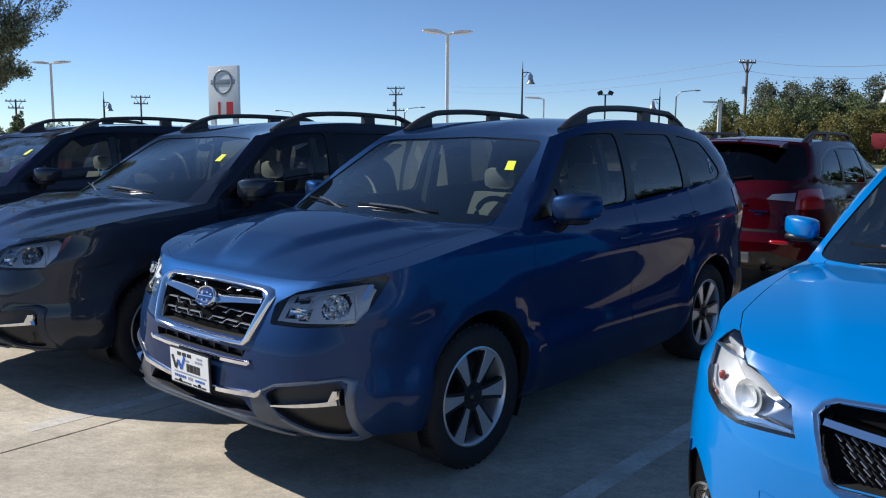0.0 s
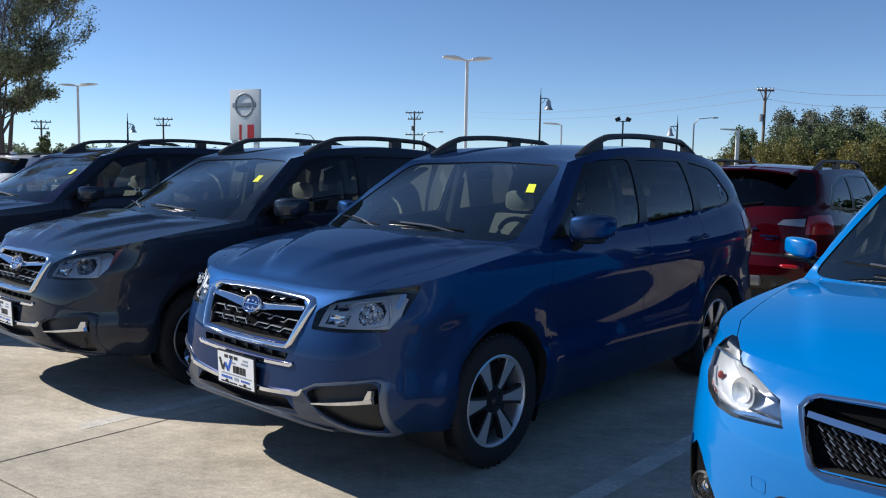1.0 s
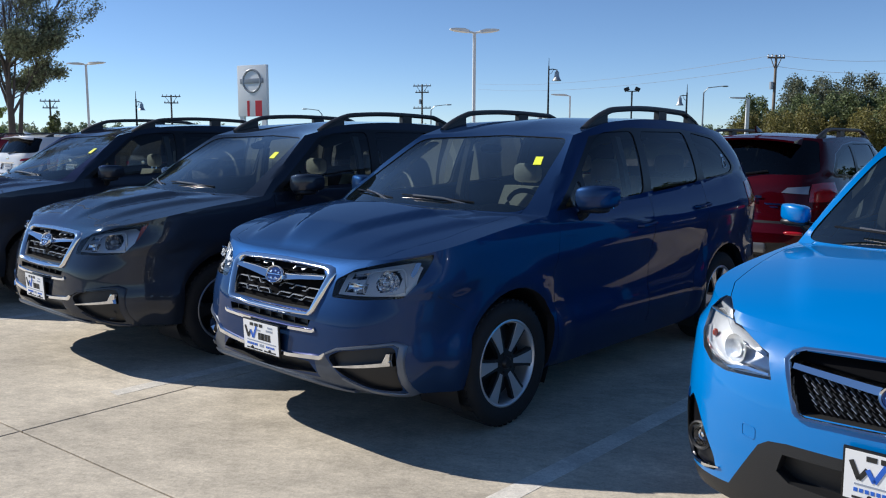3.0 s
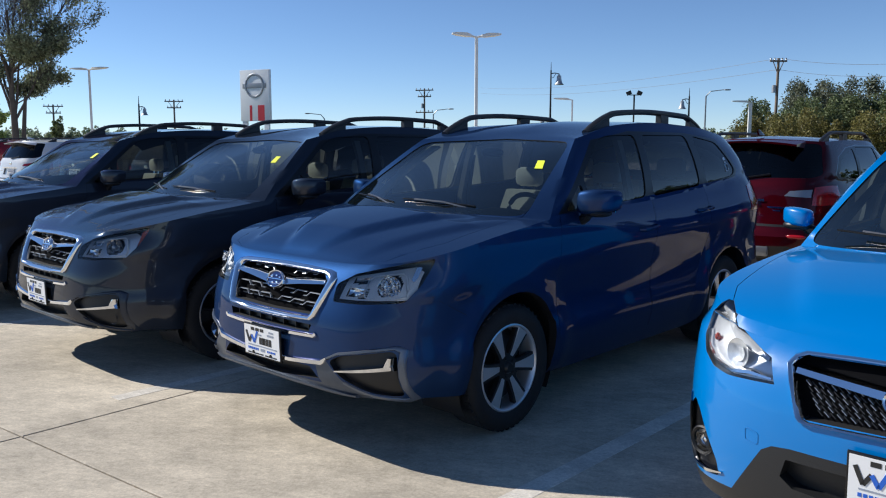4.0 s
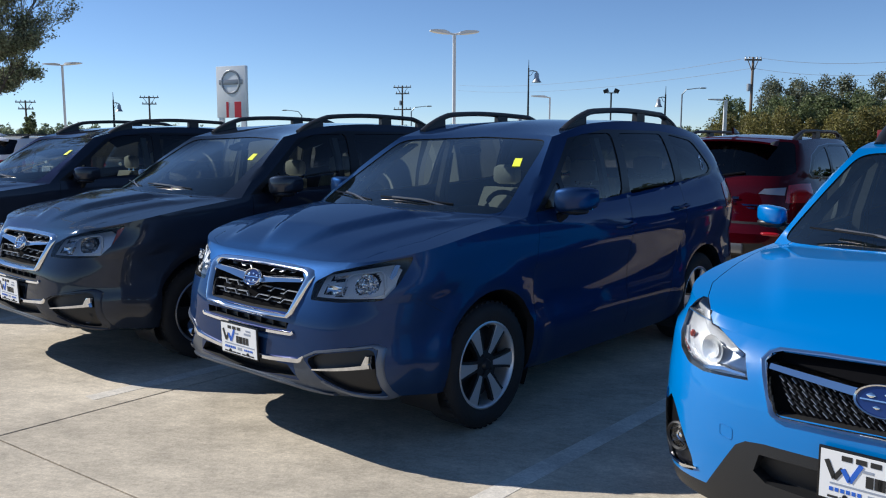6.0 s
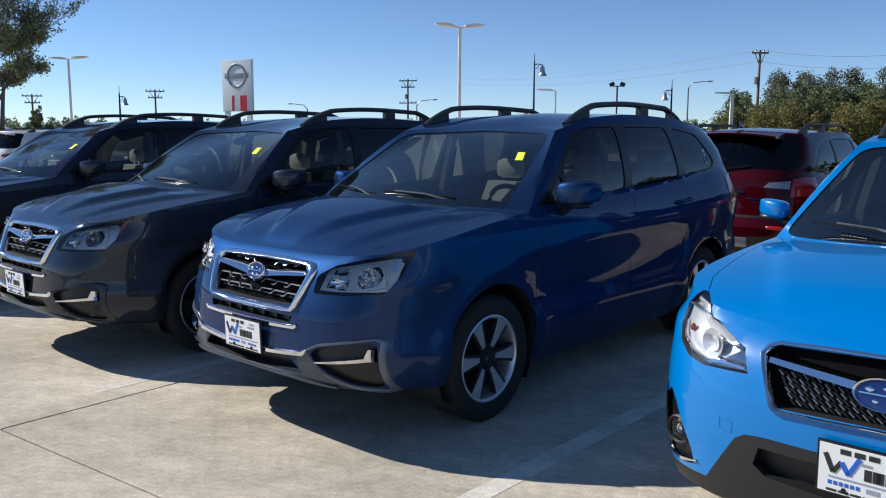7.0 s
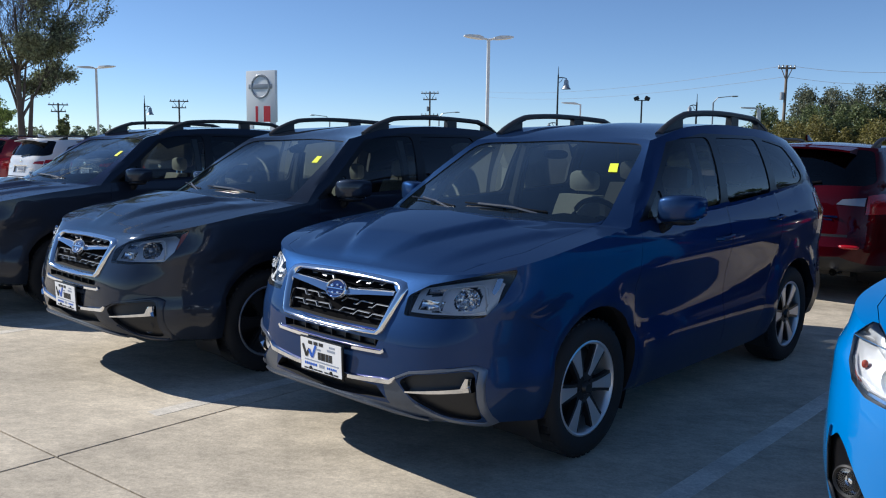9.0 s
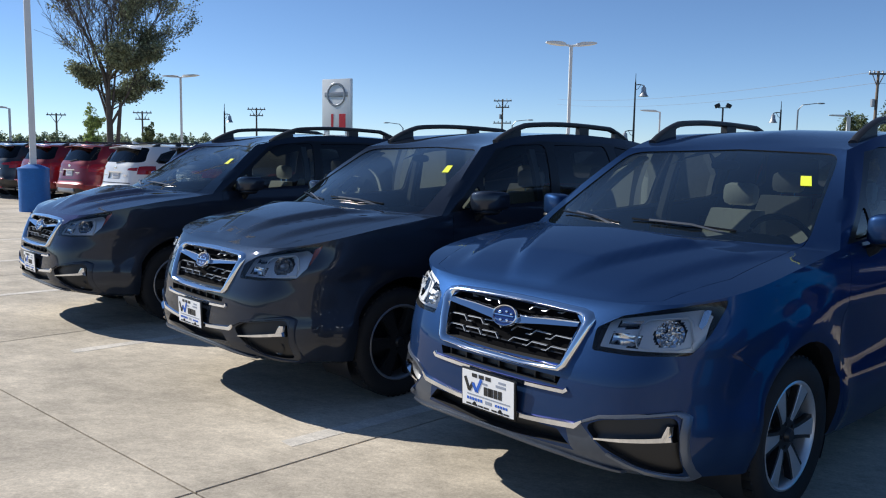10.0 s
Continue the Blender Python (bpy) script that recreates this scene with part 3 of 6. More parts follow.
def strip(shell, pts, width, proud, thick=0.006, where="front", n=3, deep=0.03):
    """A bar that lies on the shell along (y, z) or (x, z) points; width: half height of the bar, or one for each point."""
    bm = bmesh.new()
    f = shell.front_at if where == "front" else shell.side_at
    dense = []
    ws = list(width) if isinstance(width, (list, tuple)) else [width] * len(pts)
    for i in range(len(pts) - 1):
        for k in range(n):
            t = k / n
            dense.append((pts[i][0] + (pts[i + 1][0] - pts[i][0]) * t, pts[i][1] + (pts[i + 1][1] - pts[i][1]) * t, ws[i] + (ws[i + 1] - ws[i]) * t))
    dense.append((*pts[-1], ws[-1]))
    rows = []
    d = Vector((1, 0, 0)) if where == "front" else Vector((0, 1, 0))
    for i, (a, z, w) in enumerate(dense):
        p0, p1 = dense[max(0, i - 1)], dense[min(len(dense) - 1, i + 1)]
        tx, tz = p1[0] - p0[0], p1[1] - p0[1]
        k = math.hypot(tx, tz) or 1
        nx, nz = -tz / k * w, tx / k * w
        hi, lo, mid = f(a + nx, z + nz, proud), f(a - nx, z - nz, proud), f(a, z, proud + thick)
        q1, q2 = f(a + nx * 0.6, z + nz * 0.6, proud + thick * 0.9), f(a - nx * 0.6, z - nz * 0.6, proud + thick * 0.9)
        rows.append([bm.verts.new(hi - d * deep), bm.verts.new(hi), bm.verts.new(q1), bm.verts.new(q2), bm.verts.new(lo), bm.verts.new(lo - d * deep)])
    grid_faces(bm, rows)
    bm.faces.new(rows[0])
    bm.faces.new(rows[-1][::-1])
    bmesh.ops.recalc_face_normals(bm, faces=bm.faces[:])
    return bm


SUV_FORM = dict(
    base=2.64, arch_r=0.402, flare=0.024, folds=[(.653, .170, .52, .030, .009), (.532, .535, .344, .016, .012)], crease=(0.945, -0.062), corner=0.42, rear_corner=2.5, tyre=0.345, face=0.842, nf=3.9, cab=-.12,
    front=([.20, .26, .34, .44, .54, .62, .68, .76, .84, .90, .945], [.82, .875, .932, .960, .955, .947, .938, .91, .875, .835, .79]),
    rear=([.26, .34, .45, .60, .70, .78, .95, 1.15, 1.3], [-3.56, -3.62, -3.66, -3.66, -3.63, -3.58, -3.57, -3.55, -3.50]),
    side=([.2, .3, .40, .49, .60, .8, .95, 1.02, 1.1, 1.2, 1.3], [.795, .842, .874, .884, .870, .880, .896, .893, .876, .840, .795]),
    shoulder=([-3.6, -3.3, -2.9, -2.27, -1.4, -.32, -.1, .2, .5, .65, .79], [1.29, 1.30, 1.275, 1.225, 1.17, 1.125, 1.10, 1.065, 1.015, .982, .945]),
    bottom=([-3.6, -3.1, -2.6, -1, 0, .45, .7, .85, .95], [.34, .30, .24, .23, .24, .29, .32, .345, .352]),
    ridge=([-.1, 0, .2, .5, .7, .79], [1.16, 1.148, 1.115, 1.05, .99, .945]), cowl_x=(-.02, -.32), dash=1.09,
    screen_top=-1.09, hatch_top=-3.32,
    crown=([-3.35, -3.2, -2.8, -2.2, -1.8, -1.4, -1.25, -1.09], [1.615, 1.645, 1.685, 1.704, 1.702, 1.672, 1.640, 1.588]),
    roof_x=([-3.4, -2.9, -2.27, -1.41, -.75, -.32], [-3.12, -2.75, -2.26, -1.46, -1.08, -.87]),
    roof_y=([-3.2, -2.3, -1.5, -1.1, -.87], [.58, .650, .668, .662, .645]),
    roof_z=([-3.2, -2.5, -1.8, -1.3, -.87], [1.585, 1.660, 1.680, 1.656, 1.566]),
    screen=[(-.25, 1.164), (.71, 1.136), (.752, 1.155), (.628, 1.520), (.575, 1.548), (-.25, 1.577)],
    hatch_glass=[(-.25, 1.30), (.58, 1.30), (.50, 1.56), (-.25, 1.59)],
    dlo=[(-.39, 1.142), (-2.86, 1.285), (-2.95, 1.34), (-2.76, 1.572), (-2.2, 1.616), (-1.4, 1.618), (-.98, 1.560)],
    windows=[("quarter_light", [(-.47, 1.155), (-.69, 1.165), (-.69, 1.315)], 0),
             ("door_window", [(-.73, 1.165), (-1.40, 1.195), (-1.46, 1.596), (-1.12, 1.586), (-1.01, 1.545), (-.73, 1.345)], 0),
             ("door_window", [(-1.50, 1.195), (-2.22, 1.24), (-2.20, 1.597), (-1.54, 1.594)], 1),
             ("quarter_window", [(-2.33, 1.25), (-2.83, 1.298), (-2.90, 1.34), (-2.72, 1.550), (-2.31, 1.596)], 1)],
    doors=[[(-.40, .34), (-.36, .80), (-.43, 1.3), (-1.47, 1.3), (-1.46, .34)], [(-1.47, .34), (-1.48, 1.3), (-2.28, 1.3), (-2.27, .86), (-2.02, .34)]],
    handles=[(-1.36, 1.0), (-2.19, 1.075)],
    hood=[(.80, -.01), (.80, .41), (.70, .635), (.40, .745), (-.28, .745), (-.035, -.01)],
    mirror=(-.60, .985, 1.202), mirror_size=(.085, .102, .072),
    rail=(-1.05, -2.62, .622, .042),
)
CROSSOVER_FORM = dict(
    base=2.635, arch_r=0.375, flare=0.022, folds=[(.726, .391, .36, .016, .012)], crease=(0.90, -0.03), corner=0.42, rear_corner=2.5, tyre=0.335, face=0.845, nf=3.7,
    front=([.20, .27, .35, .48, .58, .66, .74, .82, .87, .90], [.80, .86, .885, .89, .885, .875, .855, .82, .77, .72]),
    rear=([.26, .34, .45, .60, .70, .78, .95, 1.15], [-3.46, -3.52, -3.55, -3.55, -3.52, -3.48, -3.45, -3.40]),
    side=([.2, .3, .45, .62, .8, .9, 1.0, 1.1, 1.2], [.81, .85, .88, .89, .885, .87, .845, .815, .78]),
    shoulder=([-3.5, -2.9, -2.27, -1.4, -.4, -.1, .2, .45, .6, .72], [1.15, 1.14, 1.12, 1.09, 1.06, 1.04, 1.012, .975, .94, .90]),
    bottom=([-3.5, -3.0, -2.5, -1, 0, .6, .9], [.34, .30, .24, .23, .23, .27, .30]),
    ridge=([-.25, -.1, .2, .5, .64, .72], [1.105, 1.09, 1.055, .995, .948, .90]), cowl_x=(-.13, -.40), dash=1.03,
    screen_top=-1.28, hatch_top=-3.2,
    crown=([-3.25, -2.8, -2.2, -1.8, -1.5, -1.28], [1.51, 1.58, 1.612, 1.607, 1.575, 1.528]),
    roof_x=([-3.3, -2.9, -2.27, -1.41, -.8, -.40], [-3.0, -2.68, -2.24, -1.50, -1.22, -1.06]),
    roof_y=([-3.1, -2.3, -1.5, -1.06], [.57, .645, .672, .668]),
    roof_z=([-3.1, -2.5, -1.8, -1.3, -1.06], [1.48, 1.54, 1.558, 1.538, 1.503]),
    screen=[(-.25, 1.115), (.74, 1.078), (.785, 1.097), (.658, 1.455), (.61, 1.483), (-.25, 1.515)],
    hatch_glass=[(-.25, 1.17), (.58, 1.17), (.50, 1.45), (-.25, 1.49)],
    dlo=[(-.50, 1.09), (-2.80, 1.165), (-2.9, 1.20), (-2.65, 1.43), (-2.2, 1.505), (-1.4, 1.505), (-1.14, 1.47)],
    windows=[("door_window", [(-.62, 1.105), (-1.42, 1.125), (-1.47, 1.48), (-1.2, 1.46)], 0),
             ("door_window", [(-1.50, 1.13), (-2.22, 1.15), (-2.20, 1.49), (-1.55, 1.485)], 1),
             ("quarter_window", [(-2.30, 1.155), (-2.80, 1.18), (-2.60, 1.41), (-2.29, 1.48)], 1)],
    doors=[[(-.42, .34), (-.40, .80), (-.46, 1.2), (-1.47, 1.2), (-1.46, .34)], [(-1.47, .34), (-1.48, 1.2), (-2.26, 1.2), (-2.25, .80), (-2.0, .34)]],
    handles=[(-1.36, .95), (-2.17, .98)],
    hood=[(.80, -.01), (.80, .38), (.795, .45), (.735, .575), (.655, .64), (.55, .70), (.42, .745), (-.10, .795), (-.25, .80), (-.37, .735), (-.17, -.01)],
    mirror=(-.62, .928, 1.172), mirror_size=(.060, .078, .044),
    rail=(-1.22, -2.75, .63, .070),
)
ESTATE_FORM = dict(
    bright_dlo=1, base=2.745, arch_r=0.385, flare=0.020, folds=[(.653, .30, .3, .015, .012)], crease=(0.90, -0.05), corner=0.42, rear_corner=2.45, tyre=0.345, face=0.865,
    front=([.20, .28, .36, .50, .60, .68, .76, .84, .90, .93], [.85, .92, .955, .965, .96, .95, .925, .88, .82, .77]),
    rear=([.26, .34, .45, .58, .62, .70, .80, .95, 1.10, 1.2], [-3.72, -3.80, -3.84, -3.85, -3.80, -3.77, -3.75, -3.73, -3.70, -3.64]),
    side=([.2, .3, .45, .62, .8, .9, 1.0, 1.1, 1.2], [.82, .86, .89, .915, .915, .905, .885, .855, .82]),
    shoulder=([-3.8, -3.3, -2.9, -2.27, -1.4, -.4, -.1, .2, .5, .65, .80], [1.14, 1.15, 1.14, 1.11, 1.08, 1.05, 1.03, 1.01, .97, .94, .915]),
    bottom=([-3.8, -3.3, -2.6, -1, 0, .6, .95], [.36, .32, .24, .22, .22, .25, .25]),
    ridge=([-.2, -.1, .2, .5, .7, .80], [1.10, 1.09, 1.06, 1.01, .96, .915]), cowl_x=(-.12, -.44), dash=1.03,
    screen_top=-1.24, hatch_top=-3.42,
    crown=([-3.45, -3.2, -2.8, -2.2, -1.8, -1.5, -1.24], [1.595, 1.615, 1.635, 1.64, 1.62, 1.58, 1.52]),
    roof_x=([-3.6, -2.9, -2.27, -1.41, -.8, -.44], [-3.28, -2.75, -2.26, -1.50, -1.20, -1.06]),
    roof_y=([-3.3, -2.3, -1.5, -1.05], [.68, .69, .68, .62]),
    roof_z=([-3.3, -2.5, -1.8, -1.3, -1.06], [1.555, 1.585, 1.585, 1.54, 1.48]),
    screen=[(-.25, 1.12), (.64, 1.08), (.70, 1.095), (.58, 1.45), (.53, 1.475), (-.25, 1.505)],
    hatch_glass=[(-.25, 1.185), (.70, 1.185), (.765, 1.22), (.675, 1.52), (.62, 1.545), (-.25, 1.575)],
    dlo=[(-.5, 1.07), (-3.05, 1.17), (-3.12, 1.22), (-2.95, 1.40), (-2.6, 1.50), (-2.2, 1.525), (-1.4, 1.52), (-1.10, 1.475)],
    windows=[("door_window", [(-.60, 1.085), (-1.42, 1.11), (-1.47, 1.50), (-1.18, 1.475)], 0),
             ("door_window", [(-1.50, 1.115), (-2.32, 1.14), (-2.28, 1.505), (-1.55, 1.50)], 1),
             ("quarter_window", [(-2.40, 1.15), (-3.0, 1.185), (-3.06, 1.22), (-2.88, 1.38), (-2.38, 1.50)], 1)],
    doors=[[(-.40, .34), (-.38, .80), (-.44, 1.2), (-1.47, 1.2), (-1.46, .34)], [(-1.47, .34), (-1.48, 1.2), (-2.36, 1.2), (-2.35, .86), (-2.1, .34)]],
    handles=[(-1.36, .95), (-2.24, .98)],
    hood=[(.80, -.01), (.80, .40), (.70, .62), (.40, .735), (-.30, .735), (-.13, -.01)],
    mirror=(-.62, 1.0, 1.13), mirror_size=(.10, .13, .08),
    rail=(-1.2, -3.1, .64, .055),
)


def within(poly, a, b):
    """Whether (a, b) lies inside a polygon."""
    n, hit = len(poly), False
    for i in range(n):
        (x0, y0), (x1, y1) = poly[i], poly[(i + 1) % n]
        if (y0 > b) != (y1 > b) and a < (x1 - x0) * (b - y0) / (y1 - y0) + x0:
            hit = not hit
    return hit


def loft_blob(bm, c, size, power=0.7, n=14, rings=8):
    """A rounded block (superellipsoid)."""
    rows = []
    for k in range(rings + 1):
        a = -math.pi / 2 + math.pi * k / rings
        ca, sa = math.cos(a), math.sin(a)
        rr = abs(ca) ** power
        rows.append([bm.verts.new((c[0] + size[0] * rr * math.copysign(abs(math.cos(b)) ** power, math.cos(b)),
                                   c[1] + size[1] * rr * math.copysign(abs(math.sin(b)) ** power, math.sin(b)),
                                   c[2] + size[2] * math.copysign(abs(sa) ** power, sa))) for b in [2 * math.pi * i / n for i in range(n)]])
    grid_faces(bm, rows, True)
    bmesh.ops.remove_doubles(bm, verts=bm.verts[:], dist=1e-5)


def car_base(s, name, label, paint, cloth, head, wheels, group):
    """Shell, glass, doors, bonnet, wheels, cabin, mirrors, rails; returns the thing, its shell and the half shell still open for cutting."""
    sh = Shell(s)
    bm = sh.build()
    car = thing(name, label, "car", group)
    for cx in (0.0, -s["base"]):
        split(bm, cut(bm, arch(cx, 0.36, s["arch_r"]), "y", lambda c, n: c.y > 0.35 and c.z < 1.0), (0, -0.05, 0)).free()
        for sg in (1, -1):
            b = bmesh.new()
            r = s["arch_r"] + 0.006
            pts = [(cx + r * math.cos(a), 0.36 + r * math.sin(a)) for a in [radians(-30 + 240 * k / 24) for k in range(25)]]
            grid_faces(b, [[b.verts.new((x, y * sg, z)) for x, z in pts] for y in (s["face"] - 0.01, s["face"] - 0.30)])
            b.faces.new([b.verts.new((x, (s["face"] - 0.30) * sg, z)) for x, z in pts])
            part("arch_liner", b, BLACK, car)
    if s.get("bright_dlo"):
        for f in cut(bm, pull(s["dlo"], -0.014), "y", lambda c, n: c.y > 0.4 and c.z > 1.02):
            f.material_index = 2
    for f in cut(bm, s["dlo"], "y", lambda c, n: c.y > 0.4 and c.z > 1.04):
        f.material_index = 1
    bm.faces.ensure_lookup_table()
    for nm, poly, dark in s["windows"]:
        pane = split(bm, cut(bm, rounded(poly, 0.05), "y", lambda c, n: c.y > 0.4 and c.z > 1.03), (0, -0.02, 0))
        sides(nm, sink(pane, (0, -0.006, 0)), GLASS_SIDE if not dark else GLASS_REAR if nm == "door_window" and s is SUV_FORM else GLASS_DARK, car, "dark privacy glass" if dark else "")
    pane = split(bm, cut(bm, rounded(s["screen"], 0.05), "x", lambda c, n: n.x > 0.25 and -1.4 < c.x < 0.1 and c.z > s["dash"] - 0.03), (-0.01, 0, -0.015))
    part("windscreen", mirrored(sink(pane, (-0.003, 0, -0.004)), True), GLASS, car)
    pane = split(bm, cut(bm, rounded(s["hatch_glass"], 0.05), "x", lambda c, n: n.x < -0.25 and c.x < -2.9 and c.z > 1.05), (0.015, 0, 0))
    part("rear_window", mirrored(sink(pane, (0.004, 0, 0)), True), GLASS_DARK, car, "dark rear window")
    for poly, hnd in zip(s["doors"], s["handles"]):
        d = split(bm, cut(bm, poly, "y", lambda c, n: c.y > 0.5 and c.z < sh.shoulder(c.x) - 0.004 and n.y > 0.1), (0, -0.02, 0))
        for v in d.verts:
            if v.is_boundary:
                v.co.x += 0.0025 * (1 if v.co.x < sum(p[0] for p in poly) / len(poly) else -1)
        l, r = sides("door", sink(d, (0, 0, 0), lip=(0, -0.02, 0)), paint, car)
        for sg, dr in ((1, l), (-1, r)):
            b = bmesh.new()
            p = sh.side_at(hnd[0], hnd[1])
            tube(b, [(p.x + 0.10, p.y - 0.006, p.z - 0.004), (p.x + 0.085, p.y + 0.026, p.z - 0.002), (p.x, p.y + 0.033, p.z), (p.x - 0.085, p.y + 0.024, p.z + 0.006), (p.x - 0.10, p.y - 0.008, p.z + 0.007)], 0.013, 8)
            for v in b.verts:
                v.co.y *= sg
            if sg < 0:
                bmesh.ops.reverse_faces(b, faces=b.faces[:])
            part("door_handle", b, paint, dr)
            b = bmesh.new()
            loft_blob(b, (p.x, (p.y - 0.022) * sg, p.z - 0.012), (0.075, 0.026, 0.032), 0.9)
            part("handle_recess", b, BLACK, dr)
    h = split(bm, cut(bm, s["hood"], "z", lambda c, n: n.z > 0.45 and c.x > -0.5 and c.z > sh.shoulder(min(c.x, 0.7)) - 0.015), (0, 0, -0.02))
    for v in h.verts:
        if v.is_boundary and v.co.y > 1e-3:
            v.co.y -= 0.003
    part("bonnet", mirrored(sink(h, (0, 0, 0), lip=(0, 0, -0.02)), True), paint, car, sharp=30)
    for x in (0.0, -s["base"]):
        for sg in (1, -1):
            wheel_parts(car, x, sg, s["face"], s["tyre"], wheels, s["tyre"] * 0.67)
    interior(car, s, cloth, head)
    # underside and firewall close the shell from below
    b = bmesh.new()
    box(b, (-s["base"] - 0.65, -0.58, 0.24), (0.45, 0.58, 0.29))
    box(b, (-0.34, -0.70, 0.26), (-0.30, 0.70, s["dash"] - 0.06))
    box(b, (0.55, -0.55, 0.27), (0.60, 0.55, 0.80))
    part("underbody", b, BLACK, car)
    # mirrors
    mx, my, mz = s["mirror"]
    a, w, hgt = s["mirror_size"]
    for sg in (1, -1):
        b = bmesh.new()
        loft_blob(b, (mx, my * sg, mz + 0.01), (a, w, hgt), 0.42, 24, 12)
        for v in b.verts:
            if v.co.x < mx - 0.02:
                v.co.x = mx - 0.02 + (v.co.x - mx + 0.02) * 0.3
            q = (abs(v.co.y) - abs(my)) / w
            v.co.x -= 0.045 * max(0, q + 0.3) ** 2
            v.co.z = mz + (v.co.z - mz) * (1 - 0.16 * max(0, q) - 0.05 * max(0, -q)) + 0.008 * q
        m = part("door_mirror", b, paint, car)
        b = bmesh.new()
        loft_blob(b, (mx - 0.005, (my - 0.01) * sg, mz - hgt * 0.78), (a * 0.85, w * 0.9, 0.022), 0.8)
        tube(b, [(mx - 0.01, (my - w * 0.55) * sg, mz - hgt * 0.7), (mx - 0.015, (my - w * 0.8) * sg, mz - hgt * 1.2), (mx - 0.02, (my - w * 1.35) * sg, mz - hgt * 1.6)], [0.030, 0.026, 0.034], 8)
        part("mirror_foot", b, BLACK, m)
        b = bmesh.new()
        box(b, (mx - 0.062, (my - w * 0.8) * sg if sg > 0 else (my + w * 0.8) * sg, mz - hgt * 0.7), (mx - 0.058, (my + w * 0.8) * sg if sg > 0 else (my - w * 0.8) * sg, mz + hgt * 0.7))
        part("mirror_glass", b, REFLECTOR, m)
    # roof rails with their feet
    x0, x1, ry, rh = s["rail"]
    crown, rz = curve1(*s["crown"]), curve1(*s["roof_z"])
    for sg in (1, -1):
        b = bmesh.new()
        n = 26
        pts = []
        for k in range(n + 1):
            t = k / n
            x = x0 + (x1 - x0) * t
            lift = (rh + 0.035) * min(1, t / 0.20, (1 - t) / 0.15) ** 0.8 - 0.035
            pts.append((x, (ry - 0.02 * abs(t - 0.5) * 2) * sg, rz(x) + 0.030 + lift))
        tube(b, pts, 0.02, 8, flat=(0.027, 0.020))
        rail = part("roof_rail", b, BLACK, car, "black roof rail")
        for k0, k1 in ((0, 4), (15, 17), (23, 26)):
            b = bmesh.new()
            rows = []
            for k in range(k0, k1 + 1):
                x, y, z = pts[k]
                zr = rz(x) - 0.012
                rows.append([b.verts.new((x, y - 0.021, zr)), b.verts.new((x, y - 0.019, max(z, zr + 0.004))), b.verts.new((x, y + 0.019, max(z, zr + 0.004))), b.verts.new((x, y + 0.021, zr))])
            grid_faces(b, rows)
            b.faces.new(rows[0])
            b.faces.new(rows[-1][::-1])
            bmesh.ops.recalc_face_normals(b, faces=b.faces[:])
            part("rail_foot", b, BLACK, rail)
    # wipers
    for y0, y1, L in ((0.50, -0.02, 0), (-0.10, -0.58, 0)):
        cx = s["cowl_x"][0]
        b = bmesh.new()
        z = s["screen"][0][1]
        f = lambda y: cx - 0.02 + (s["cowl_x"][1] - cx) * (abs(y) / 0.8) ** 2.4
        tube(b, [(f(y0) - 0.02, y0, z - 0.012), (f((y0 + y1) / 2) - 0.05, (y0 + y1) / 2 + 0.02, z + 0.035), (f(y1) - 0.06, y1 + 0.05, z + 0.042)], 0.006, 6)
        w = part("wiper", b, WIPER, car)
        b = bmesh.new()
        tube(b, [(f(y0 - 0.06) - 0.045, y0 - 0.04, z + 0.018), (f((y0 + y1) / 2) - 0.06, (y0 + y1) / 2 - 0.02, z + 0.034), (f(y1) - 0.075, y1 - 0.06, z + 0.040)], 0.005, 6)
        part("wiper_blade", b, GLOSS_BLACK, w)
    b = bmesh.new()
    loft_blob(b, (s["screen_top"] + 0.22, 0, s["screen"][-1][1] - 0.10), (0.02, 0.088, 0.028), 0.7)
    part("inner_mirror", b, INNER, car)
    return car, sh, bm


def front_hole(bm, poly, depth, name, material, car, both=False, label=""):
    """Cuts an opening into the nose; its panel goes back by depth."""
    f = split(bm, cut(bm, poly, "x", lambda c, n: c.x > 0.12 and n.x > 0.05 and c.z < 1.03), (-depth, 0, 0))
    sink(f, (-depth + 0.002, 0, 0))
    if both:
        return sides(name, f, material, car, label)
    return part(name, mirrored(f, True), material, car, label)


def bowl(bm, c, r, depth, yaw, n=20):
    m = Matrix.Translation(c) @ Matrix.Rotation(radians(yaw), 4, "Z") @ Matrix.Rotation(radians(-90), 4, "Z")
    lathe(bm, [(r * math.sqrt(k / 6) if k else 0.0, -depth * (1 - k / 6)) for k in range(7)], n, m)


